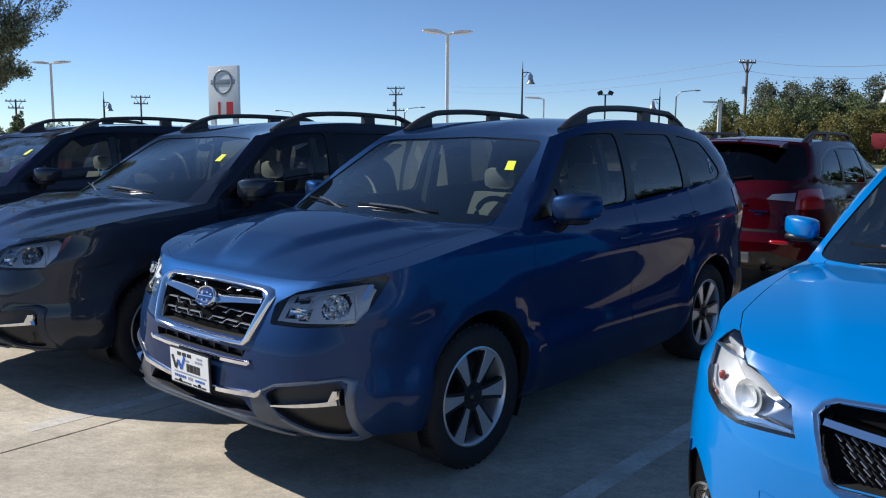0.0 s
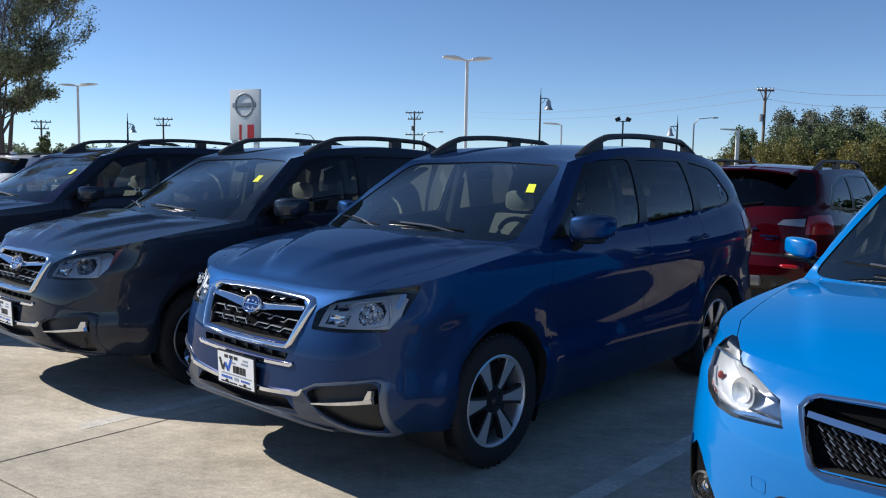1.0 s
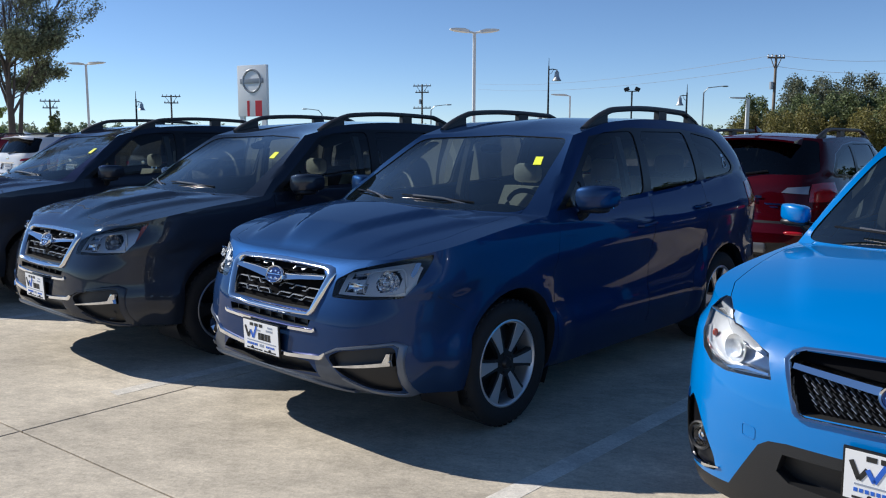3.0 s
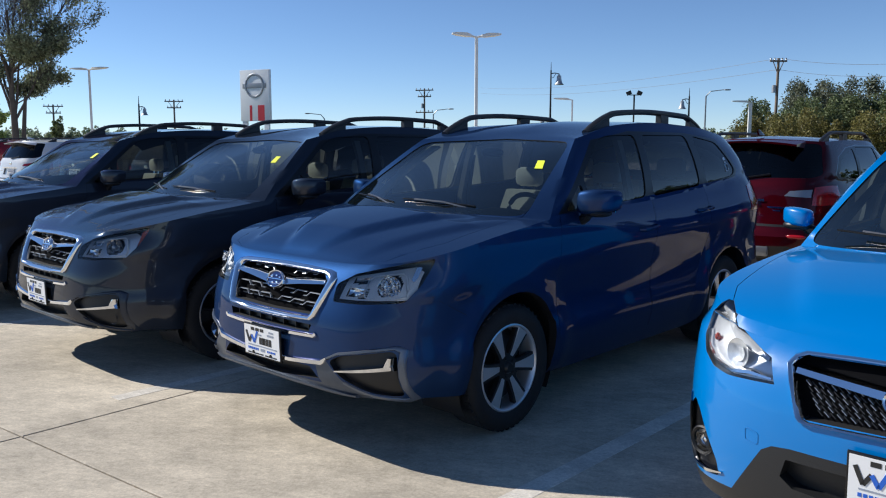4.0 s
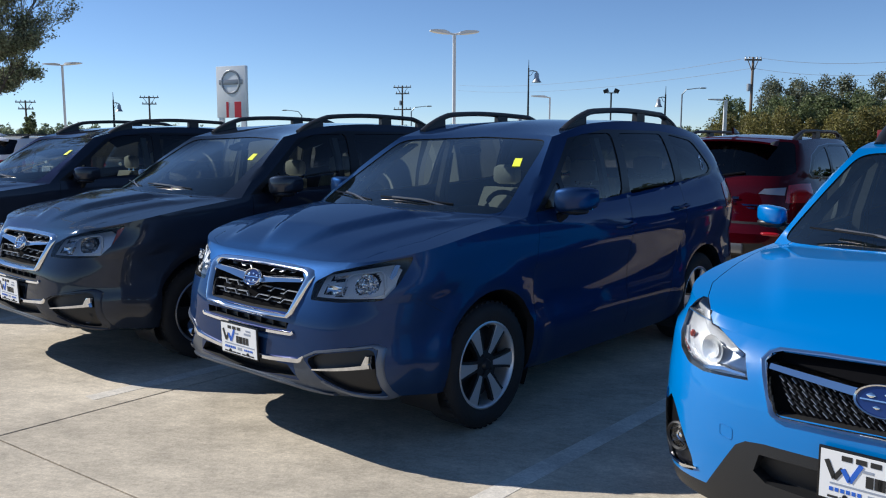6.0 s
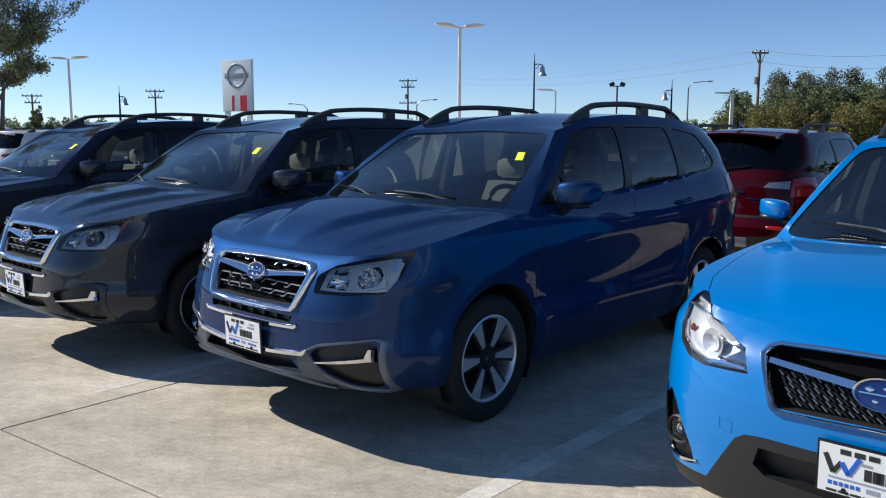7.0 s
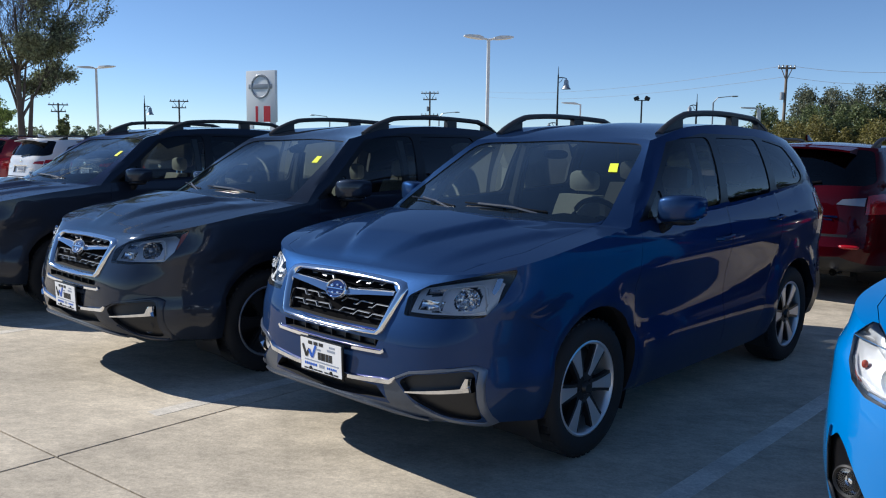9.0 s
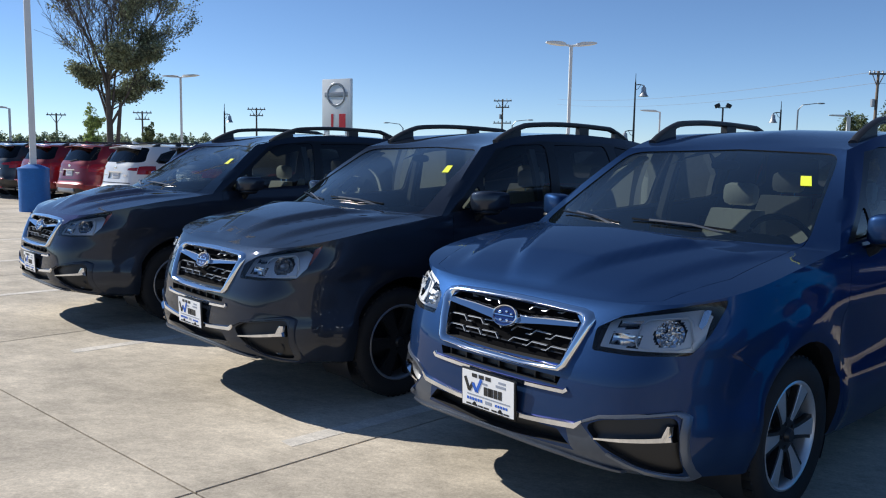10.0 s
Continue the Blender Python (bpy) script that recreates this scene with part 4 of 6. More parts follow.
def emblem(car, x, z, w, h, tilt=12):
    e = new("emblem")
    e.parent = car
    R = Matrix.Diagonal((1, w, h, 1)) @ Matrix.Rotation(radians(-90), 4, "Z")
    b = bmesh.new()
    lathe(b, [(0.0, 0.006), (0.86, 0.004), (0.9, 0.0)], 36, R)
    part("badge_field", b, EMBLEM_BLUE, e)
    b = bmesh.new()
    lathe(b, [(0.84, 0.002), (0.88, 0.011), (0.95, 0.013), (1.0, 0.008), (1.0, -0.01)], 36, R)
    part("badge_ring", b, CHROME, e)
    b = bmesh.new()
    tube(b, [(0.009, -w * 0.75, -h * 0.02), (0.010, w * 0.75, h * 0.02)], 0.003, 4)
    for y, zz, k in ((-0.42, 0.25, 0.16), (0.1, 0.4, 0.12), (0.5, 0.25, 0.12), (0.3, -0.35, 0.12), (-0.2, -0.4, 0.12)):
        loft_blob(b, (0.009, y * w, zz * h), (0.002, k * w, k * h), 1.6, 8, 4)
    part("badge_mark", b, CHROME, e)
    e.matrix_basis = pose(x, 0, z, 0, -tilt, 0)
    return e


def compact_suv(name, label, paint, cloth, head, amber, wheels, group):
    s = SUV_FORM
    car, sh, bm = car_base(s, name, label, paint, cloth, head, wheels, group)
    # openings of the nose
    g_in = [(-.01, .900), (.335, .894), (.371, .866), (.331, .706), (-.01, .698)]
    front_hole(bm, g_in, 0.045, "grille_back", GRILLE_BLACK, car)
    front_hole(bm, [(-.01, .657), (.345, .657), (.330, .622), (-.01, .622)], 0.05, "upper_intake", BLACK, car)
    front_hole(bm, [(-.01, .455), (.35, .455), (.405, .402), (.10, .375), (-.01, .372)], 0.06, "lower_intake", BLACK, car)
    fog = rounded([(.470, .498), (.535, .532), (.758, .566), (.770, .50), (.770, .332), (.672, .358), (.525, .438)], 0.03)
    front_hole(bm, fog, 0.035, "fog_pocket", BLACK, car, True)
    lamp = rounded([(.451, .778), (.61, .778), (.772, .790), (.806, .86), (.828, .992), (.678, .952), (.53, .914), (.445, .860)], 0.012, 2)
    lens = split(bm, cut(bm, lamp, "x", lambda c, n: c.x > 0.05 and n.x > 0.02 and c.z < 1.03), (-0.03, 0, 0))
    back = lens.copy()
    for l in sides("headlamp", sink(lens, (-0.001, -0.001, 0)), LENS, car, "clear headlamp with chrome reflectors"):
        sg = 1 if len([v for v in l.data.vertices if v.co.y > 0]) > 10 else -1
        b = back.copy()
        for v in b.verts:
            v.co.x -= 0.125
            v.co.y -= 0.02
        if sg < 0:
            b2 = mirrored(b)
            b.free()
            b = b2
        part("lamp_housing", b, GLOSS_BLACK, l)
        flip = lambda p: Vector((p.x, p.y * sg, p.z))
        # satin housing that fills the inner part of the lamp; the outer wedge stays black
        b = bmesh.new()
        rows = []
        inside = lambda y, z: math.hypot(y - .692, z - .860) < .049 or (.503 < y < .612 and .803 < z < .846) or (.508 < y < .594 and .864 < z < .886 + .12 * (y - .508))
        for k in range(53):
            t = k / 52
            y = .470 + .318 * t
            zl = .795 + (.007 * (t - .3) / .7 if t > .3 else 0)
            zh = .884 + .068 * t - (.03 * max(0, (t - .9) / .1))
            rows.append([(y, zl - .003 + (zh - zl + .006) * v, -.018 - .022 * v) for v in [i / 16 for i in range(17)]])
        made = {}
        for ra, rb in zip(rows, rows[1:]):
            for q in zip(ra, ra[1:], rb[1:], rb):
                if not inside(sum(c[0] for c in q) / 4, sum(c[1] for c in q) / 4):
                    b.faces.new([made.setdefault(c, b.verts.new(flip(sh.front_at(*c))) if c not in made else None) for c in q])
        part("lamp_bezel", b, LAMP_CHROME if amber else LAMP_SILVER, l)
        # ribbed strip over a long trough beside the main reflector
        b = bmesh.new()
        rows = []
        for k in range(25):
            y = .508 + .086 * k / 24
            d = 0.005 * (k % 2)
            rows.append([b.verts.new(flip(sh.front_at(y, z, off - d))) for z, off in ((.861, -.030), (.876 + .1 * (y - .508), -.052), (.892 + .12 * (y - .508), -.040))])
        grid_faces(b, rows)
        part("lamp_ribs", b, REFLECTOR, l, sharp=5)
        b = bmesh.new()
        rows = []
        for k in range(13):
            t = k / 12
            y = .500 + .112 * t
            dip = 0.026 * math.sin(math.pi * min(1, 0.12 + t * 0.8))
            rows.append([b.verts.new(flip(sh.front_at(y, .803 + (.046 - .006 * t) * v, -.028 - dip * math.sin(math.pi * v)))) for v in (0, .17, .33, .5, .67, .83, 1)])
        grid_faces(b, rows)
        part("turn_reflector", b, REFLECTOR, l, sharp=14)
        guide = [(.648, .802), (.606, .808), (.596, .830), (.599, .884), (.618, .905), (.68, .915), (.732, .922), (.748, .908), (.758, .876), (.765, .846), (.763, .814), (.730, .803), (.69, .801)]
        b = bmesh.new()
        tube(b, [flip(sh.front_at(y, z, -0.016)) for y, z in guide], [.003, .0035, .004, .004, .005, .005, .006, .007, .008, .008, .007, .005, .004], 6)
        part("light_guide", b, LIGHT_GUIDE, l)
        for cy, cz, r in ((.692, .860, .050),):
            x = sh.front_at(cy, cz).x - 0.028
            m = Matrix.Translation((x, cy * sg, cz)) @ Matrix.Rotation(radians(46 * sg), 4, "Z") @ Matrix.Rotation(radians(-90), 4, "Z")
            b = bmesh.new()
            for ring in range(4):
                r0, r1 = r * (1.08 - ring * 0.24), r * (1.08 - (ring + 1) * 0.24)
                d0, d1 = 0.012 - 0.014 * ring, 0.012 - 0.014 * (ring + 1)
                n = 18 - 3 * ring
                for k in range(n):
                    a0, a1 = 2 * math.pi * k / n, 2 * math.pi * (k + 1) / n
                    tilt = 0.005 * ((k * 7 + ring * 3) % 3 - 1)
                    b.faces.new([b.verts.new(m @ Vector((rr * math.cos(aa), dd, rr * math.sin(aa)))) for rr, aa, dd in ((r0, a0, d0 + tilt), (r0, a1, d0), (r1, a1, d1), (r1, a0, d1 - tilt))])
            rf = part("reflector", b, REFLECTOR, l, sharp=3)
            b = bmesh.new()
            if amber:
                loft_blob(b, (x - 0.004, cy * sg, cz), (0.028, r * 0.45, r * 0.45), 1.0, 20, 12)
                part("projector_lens", b, PROJECTOR, rf)
            else:
                loft_blob(b, (x - 0.010, cy * sg, cz), (0.024, r * 0.24, r * 0.24), 1.0, 12, 8)
                part("bulb_cap", b, CHROME, rf)
        b = bmesh.new()
        strips = ((.768, .893, .948), (.778, .882, .951), (.786, .902, .948)) if not amber else ((.797, .868, .958), (.809, .890, .968), (.820, .930, .980))
        grid_faces(b, [[b.verts.new(flip(sh.front_at(y, z0 + (z1 - z0) * v, -.016))) for v in (0, .5, 1)] for y, z0, z1 in strips])
        part("marker_lens", b, AMBER if amber else REFLECTOR, l)
    back.free()
    # bonded silver skirt below the bumper
    for f in bm.faces:
        c = f.calc_center_median()
        if c.x > 0.35 and c.y < 0.64 and c.z < 0.372 and f.material_index == 0:
            f.material_index = 2
    for f in cut(bm, [(.358, .458), (.455, .498), (.553, .404), (.60, .347), (.42, .352), (.408, .400)], "x", lambda c, n: c.x > 0.2):
        f.material_index = 2
    sides("panel_gap", strip(sh, [(.598, .812), (.50, .757), (.385, .695)], 0.0014, -0.001, 0.0016, "side", n=4), GAP, car)
    # grille
    gr = new("grille")
    gr.parent = car
    rim_o = [(0, .926), (.20, .923), (.36, .918), (.404, .909), (.427, .886), (.423, .862), (.397, .78), (.368, .702), (.342, .677), (.15, .664), (0, .662)]
    rim_i = [(0, .902), (.20, .900), (.335, .895), (.360, .886), (.371, .870), (.369, .852), (.349, .78), (.331, .714), (.320, .702), (.15, .696), (0, .696)]
    both = lambda p: p + [(-y, z) for y, z in p[-2:0:-1]]
    b = bmesh.new()
    vs = []
    for (yo, zo), (yi, zi) in zip(both(rim_o), both(rim_i)):
        mix = lambda k: (yo + (yi - yo) * k, zo + (zi - zo) * k)
        vs.append([b.verts.new(sh.front_at(*mix(k), off)) for k, off in ((0, -0.006), (0.06, 0.008), (0.22, 0.017), (0.42, 0.021), (0.60, 0.019), (0.80, 0.012), (0.95, 0.001), (1.0, -0.008), (1.0, -0.045))])
    grid_faces(b, vs + [vs[0]])
    bmesh.ops.recalc_face_normals(b, faces=b.faces[:])
    part("grille_frame", b, CHROME, gr)
    b = strip(sh, [(-.366, .860), (-.22, .850), (-.08, .836), (0, .832), (.08, .836), (.22, .850), (.366, .860)], [.013, .018, .021, .030, .021, .018, .013], -0.02, 0.030, n=5)
    for v in b.verts:
        v.co.x -= 0.7 * (v.co.z - .832 - .09 * abs(v.co.y))
    part("grille_wing", b, CHROME, gr)
    # each bar steps up from the slot and runs out level, the next starts below its end
    for z0, ya, yb, h, rise in ((.878, .085, .335, .007, .012), (.792, .030, .345, .010, -.004), (.748, .030, .335, .010, -.004)):
        step = (yb - ya) / 3
        for sg in (1, -1):
            for k in range(3):
                y = ya + step * k
                up = rise * (k + 0.5) / 3
                pts = [(y, z0 - h + up), (y + step * 0.22, z0 + h + up), (y + step * 1.0, z0 + h * 0.9 + up)]
                pts = [(py * sg, pz) for py, pz in pts][::sg]
                part("grille_bar", strip(sh, pts, 0.0024, -0.024, 0.007, n=1, deep=0.005), GRILLE_SILVER, gr, sharp=30)
                if k:
                    pts = [(y - step * 0.25, z0 - h + up), (y, z0 - h + up)]
                    part("grille_bar", strip(sh, [(py * sg, pz) for py, pz in pts][::sg], 0.0020, -0.027, 0.006, n=1, deep=0.005), SATIN, gr, sharp=30)
    for z0 in (.735,):
        part("grille_slat", strip(sh, [(-.31, z0), (0, z0), (.31, z0)], 0.004, -0.036, 0.006, n=4), GLOSS_BLACK, gr)
    q = sh.front_at(0, .838, 0.012)
    emblem(car, q.x, .838, .072, .047, 22)
    # bright strips and trims of the bumper
    part("bumper_strip", strip(sh, [(-.385, .618), (-.37, .606), (-.2, .600), (0, .598), (.2, .600), (.37, .606), (.385, .618)], 0.011, 0.002, 0.008, n=4), CHROME, car, "bright strip under the grille")
    part("lip_strip", strip(sh, [(-.462, .512), (-.43, .486), (-.2, .466), (0, .462), (.2, .466), (.43, .486), (.462, .512)], [.006, .016, .014, .014, .014, .016, .006], 0.002, 0.010, n=4), CHROME, car, "bright strip above the lower intake")
    tr = [(.462, .510), (.525, .540), (.760, .580), (.781, .562), (.784, .318), (.766, .308), (.674, .342), (.558, .402)]
    b = strip(sh, tr, [.006, .007, .009, .010, .010, .011, .012, .008], 0.002, 0.008, n=4)
    sides("fog_trim", b, paint if amber else TRIM_GREY, car, "" if amber else "blue grey trim round the fog lamp pocket")
    b = strip(sh, [(.512, .455), (.61, .466), (.71, .478), (.755, .484)], [.005, .011, .014, .016], -0.012, 0.022, n=4)
    sides("fog_strip", b, CHROME, car)
    b = strip(sh, [(.738, .482), (.746, .532)], [.015, .007], -0.008, 0.018, n=2)
    sides("fog_strip", b, CHROME, car)
    if amber:
        for sg in (1, -1):
            p = sh.front_at(.715, .392, -0.03)
            b = bmesh.new()
            bowl(b, (p.x, p.y * sg, p.z), 0.034, 0.03, 14 * sg)
            part("fog_lamp", b, REFLECTOR, car)
    for k in range(7):
        y = -.30 + .10 * k
        b = bmesh.new()
        p = sh.front_at(y, .64, -0.035)
        box(b, (p.x - 0.01, y - 0.004, .622), (p.x + 0.012, y + 0.004, .657))
        part("intake_rib", b, BLACK, car)
    part("skirt_blade", strip(sh, [(-.60, .335), (-.35, .352), (0, .356), (.35, .352), (.60, .335)], 0.009, 0.004, 0.010, n=5), SKIRT, car)
    # tail lamps
    t = split(bm, cut(bm, [(-3.02, 1.02), (-3.8, 1.02), (-3.8, 1.24), (-3.25, 1.24), (-3.05, 1.215)], "y", lambda c, n: c.y > 0.45 and c.x < -2.95), (0, -0.02, 0))
    sides("tail_lamp", sink(t, (0, 0.004, 0), lip=(0, -0.02, 0)), RED_LENS, car, "red and clear tail lamp")
    t = cut(bm, [(-3.16, .60), (-3.9, .60), (-3.9, .2), (-2.98, .2), (-2.98, .40)], "y", lambda c, n: c.y > 0.0 and c.x < -2.9)
    for f in t:
        f.material_index = 3
    part("body", mirrored(bm, True), [paint, GLOSS_BLACK, PAINT_GREY if amber else SKIRT, BLACK, CLADDING, GAP], car, sharp=32)
    p = sh.front_at(0, .545, 0.026)
    plate(car, p.x, .522, 2)
    if not amber:
        pane = [o for o in car.children if o.name.startswith("quarter_window") and o.data.vertices[0].co.y > 0][0].data
        tree = BVHTree.FromPolygons([v.co for v in pane.vertices], [p.vertices for p in pane.polygons])
        on = lambda x, z: tree.ray_cast(Vector((x, 2, z)), Vector((0, -1, 0)))[0] + Vector((0, 0.003, 0))
        for quad in ([(-2.730, 1.412), (-2.770, 1.415), (-2.770, 1.435), (-2.730, 1.432)], [(-2.740, 1.390), (-2.767, 1.392), (-2.767, 1.404), (-2.740, 1.402)]):
            b = bmesh.new()
            b.faces.new([b.verts.new(on(x, z)) for x, z in quad])
            part("window_decal", b, DECAL, car, "white decal on the rear quarter glass")
        b = bmesh.new()
        tube(b, [on(x, z) for x, z in ((-2.730, 1.333), (-2.735, 1.383), (-2.777, 1.386), (-2.787, 1.344), (-2.755, 1.330))], 0.0035, 4, True)
        part("window_decal", b, DECAL, car, "white decal on the rear quarter glass")
    # yellow price sticker on the inside of the screen
    pane = [o for o in car.children if o.name.startswith("windscreen")][0].data
    tree = BVHTree.FromPolygons([v.co for v in pane.vertices], [p.vertices for p in pane.polygons])
    rows = [[tree.ray_cast(Vector((2, y, z)), Vector((-1, 0, 0)))[0] + Vector((0.002, 0, 0.003)) for y in (.548 - k, .574 - k, .600 - k)] for z, k in ((1.385, 0.0), (1.408, .020), (1.431, .040))]
    b = bmesh.new()
    for d in (0.0, 0.001):
        grid_faces(b, [[b.verts.new(p + Vector((0, 0, d))) for p in r] for r in rows])
    part("windscreen_sticker", b, YELLOW, car, "yellow sticker on the windscreen")
    return car


def crossover(name, label, paint):
    s = CROSSOVER_FORM
    car, sh, bm = car_base(s, name, label, paint, CLOTH_DARK, CLOTH_DARK, "dark", "parked front row cars")
    nose = lambda c, n: c.x > 0.12 and n.x > 0.02 and c.z < 1.0
    front_hole(bm, [(-.01, 0.862), (.340, 0.852), (.372, 0.824), (.318, 0.674), (.30, 0.664), (-.01, 0.672)], 0.05, "grille_back", GRILLE_BLACK, car)
    front_hole(bm, [(-.01, 0.521), (.352, 0.521), (.368, 0.461), (.325, 0.431), (-.01, 0.411)], 0.06, "lower_intake", BLACK, car)
    fog = rounded([(.735, 0.621), (.778, 0.576), (.775, 0.416), (.74, 0.360), (.587, 0.388), (.600, 0.440), (.70, 0.591)], 0.012, 2)
    front_hole(bm, [(y + 0.012, z - 0.012) for y, z in fog], 0.03, "fog_pocket", GLOSS_BLACK, car, True)
    # cladding below
    for poly in ([(-.01, 0.558), (.34, 0.559), (.402, 0.552), (.437, 0.530), (.545, 0.352), (.545, .1), (-.01, .1)], [(.54, 0.354), (.92, 0.326), (.92, .1), (.54, .1)]):
        for f in cut(bm, poly, "x", lambda c, n: c.x > 0.05 and c.z < 0.60):
            f.material_index = 4
    for cx in (0.0, -s["base"]):
        for f in cut(bm, arch(cx, 0.36, s["arch_r"] + 0.045), "y", lambda c, n: c.y > 0.35 and c.z < 0.95):
            f.material_index = 4
    for f in cut(bm, [(-2.3, .36), (-2.3, .1), (-.35, .1), (-.35, 0.336)], "y", lambda c, n: c.y > 0.5):
        f.material_index = 4
    low = [(.418, 0.748), (.447, 0.826), (.60, 0.888), (.772, 0.904), (.750, 0.835), (.722, 0.785), (.665, 0.750), (.593, 0.738)]
    cut(bm, low, "x", nose)
    fs = [f for f in cut(bm, [(.60, 0.889), (.668, 0.952), (.716, 0.955), (.772, 0.905)], "x", nose) if f.is_valid]
    fs += [f for f in bm.faces if f not in fs and nose(f.calc_center_median(), f.normal) and within(low, f.calc_center_median().y, f.calc_center_median().z)]
    lens = split(bm, fs, (-0.03, 0, 0), 2)
    back = lens.copy()
    for l in sides("headlamp", sink(lens, (-0.001, 0, 0)), LENS, car, "clear headlamp with bright reflector"):
        sg = 1 if sum(v.co.y for v in l.data.vertices) > 0 else -1
        b = back.copy()
        for v in b.verts:
            v.co.x -= 0.034
            v.co.y -= 0.006
        if sg < 0:
            b2 = mirrored(b)
            b.free()
            b = b2
        part("lamp_housing", b, LAMP_CHROME, l)
        b = strip(sh, [(.455, 0.818), (.52, 0.838), (.60, 0.865), (.66, 0.905), (.715, 0.935)], [.008, .014, .018, .022, .012], -0.022, 0.014, n=4)
        if sg < 0:
            b2 = mirrored(b)
            b.free()
            b = b2
        part("lamp_brow", b, LAMP_CHROME, l)
        b = strip(sh, [(.435, 0.760), (.52, 0.764), (.595, 0.752), (.66, 0.764), (.715, 0.796), (.742, 0.850)], [.006, .009, .008, .008, .008, .006], -0.016, 0.008, n=4)
        if sg < 0:
            b2 = mirrored(b)
            b.free()
            b = b2
        part("lamp_bezel", b, REFLECTOR, l)
        for cy, cz, r, off, yaw in ((.580, .812, .052, .014, 24),):
            p = sh.front_at(cy, cz, -off)
            b = bmesh.new()
            bowl(b, (p.x, p.y * sg, p.z), r, 0.018, yaw * sg)
            bowl(b, (p.x - 0.004, p.y * sg, p.z), r * 0.6, 0.012, yaw * sg)
            part("projector", b, BOWL, l)
        p = sh.front_at(.694, .837, -0.030)
        b = bmesh.new()
        loft_blob(b, (p.x + 0.008, p.y * sg, p.z), (0.010, 0.010, 0.014), 0.9)
        part("turn_lamp", b, AMBER, l)
    back.free()
    gr = new("grille")
    gr.parent = car
    outer = [(0, 0.873), (.20, 0.870), (.340, 0.864), (.372, 0.852), (.389, 0.826), (.374, 0.78), (.350, 0.715), (.333, 0.666), (.322, 0.655), (.305, 0.650), (.15, 0.655), (0, 0.660)]
    pts = outer + [(-y, z) for y, z in outer[-2:0:-1]]
    b = bmesh.new()
    vs = [[b.verts.new(sh.front_at(y * k, .764 + (z - .764) * k2, off)) for k, k2, off in ((1.005, 1.01, -0.004), (1.0, 1.0, 0.010), (0.985, 0.975, 0.016), (0.962, 0.935, 0.012), (0.948, 0.905, 0.000), (0.945, 0.90, -0.045))] for y, z in pts]
    grid_faces(b, vs + [vs[0]])
    bmesh.ops.recalc_face_normals(b, faces=b.faces[:])
    part("grille_frame", b, CHROME, gr)
    part("grille_wing", strip(sh, [(-.355, 0.808), (-.22, 0.795), (-.10, 0.783), (0, 0.776), (.10, 0.783), (.22, 0.795), (.355, 0.808)], [.014, .017, .020, .024, .020, .017, .014], -0.022, 0.026, n=5), CHROME, gr)
    for r in range(6):
        z = .768 - .0165 * r
        half = .345 - .009 * r
        for k in range(-17, 18):
            y = k * .020 + (.010 if r % 2 else 0)
            if abs(y) < half - 0.01:
                part("grille_link", strip(sh, [(y - .009, z + .0072), (y + .009, z - .0072)], 0.0020, -0.040, 0.008, n=1), BLACK if (r + k) % 2 else SATIN, gr)
    q = sh.front_at(0, .772, 0.014)
    emblem(car, q.x, .772, .088, .052, 14)
    for nm, pts, ws in (("fog_trim", [(.782, 0.616), (.790, 0.536), (.785, 0.426), (.748, 0.366), (.66, 0.374), (.585, 0.396)], [.003, .006, .006, .008, .010, .004]),):
        sides(nm, strip(sh, pts, ws, 0.0, 0.010, n=4), CHROME, car, "chrome trim of the fog lamp pocket")
    for sg in (1, -1):
        p = sh.front_at(.690, .468, -0.012)
        fl = new("fog_lamp")
        fl.parent = car
        m = Matrix.Translation((p.x, p.y * sg, p.z)) @ Matrix.Rotation(radians(18 * sg), 4, "Z") @ Matrix.Rotation(radians(-90), 4, "Z")
        b = bmesh.new()
        lathe(b, [(0.052, -0.02), (0.054, 0.006), (0.048, 0.012), (0.042, 0.004)], 28, m)
        part("lamp_ring", b, CLADDING, fl)
        b = bmesh.new()
        lathe(b, [(0.0, -0.028), (0.02, -0.024), (0.036, -0.01), (0.042, 0.003)], 28, m)
        lathe(b, [(0.0, 0.0), (0.010, -0.004), (0.012, -0.02)], 12, m)
        part("reflector", b, REFLECTOR, fl)
        b = bmesh.new()
        lathe(b, [(0.0, 0.010), (0.025, 0.008), (0.043, 0.003)], 28, m)
        part("lens", b, LENS, fl)
    b = bmesh.new()
    pts = rounded([(-.500, 0.588), (-.452, 0.580), (-.450, 0.542), (-.497, 0.548)], 0.008, 3)
    tube(b, [sh.front_at(y, z, 0.0) for y, z in pts], 0.0022, 4, True)
    part("tow_cover", b, paint, car)
    part("body", mirrored(bm, True), [paint, GLOSS_BLACK, SATIN, BLACK, CLADDING, GAP], car, sharp=32)
    p = sh.front_at(0, .53, 0.022)
    plate(car, p.x, .533, 2)
    return car


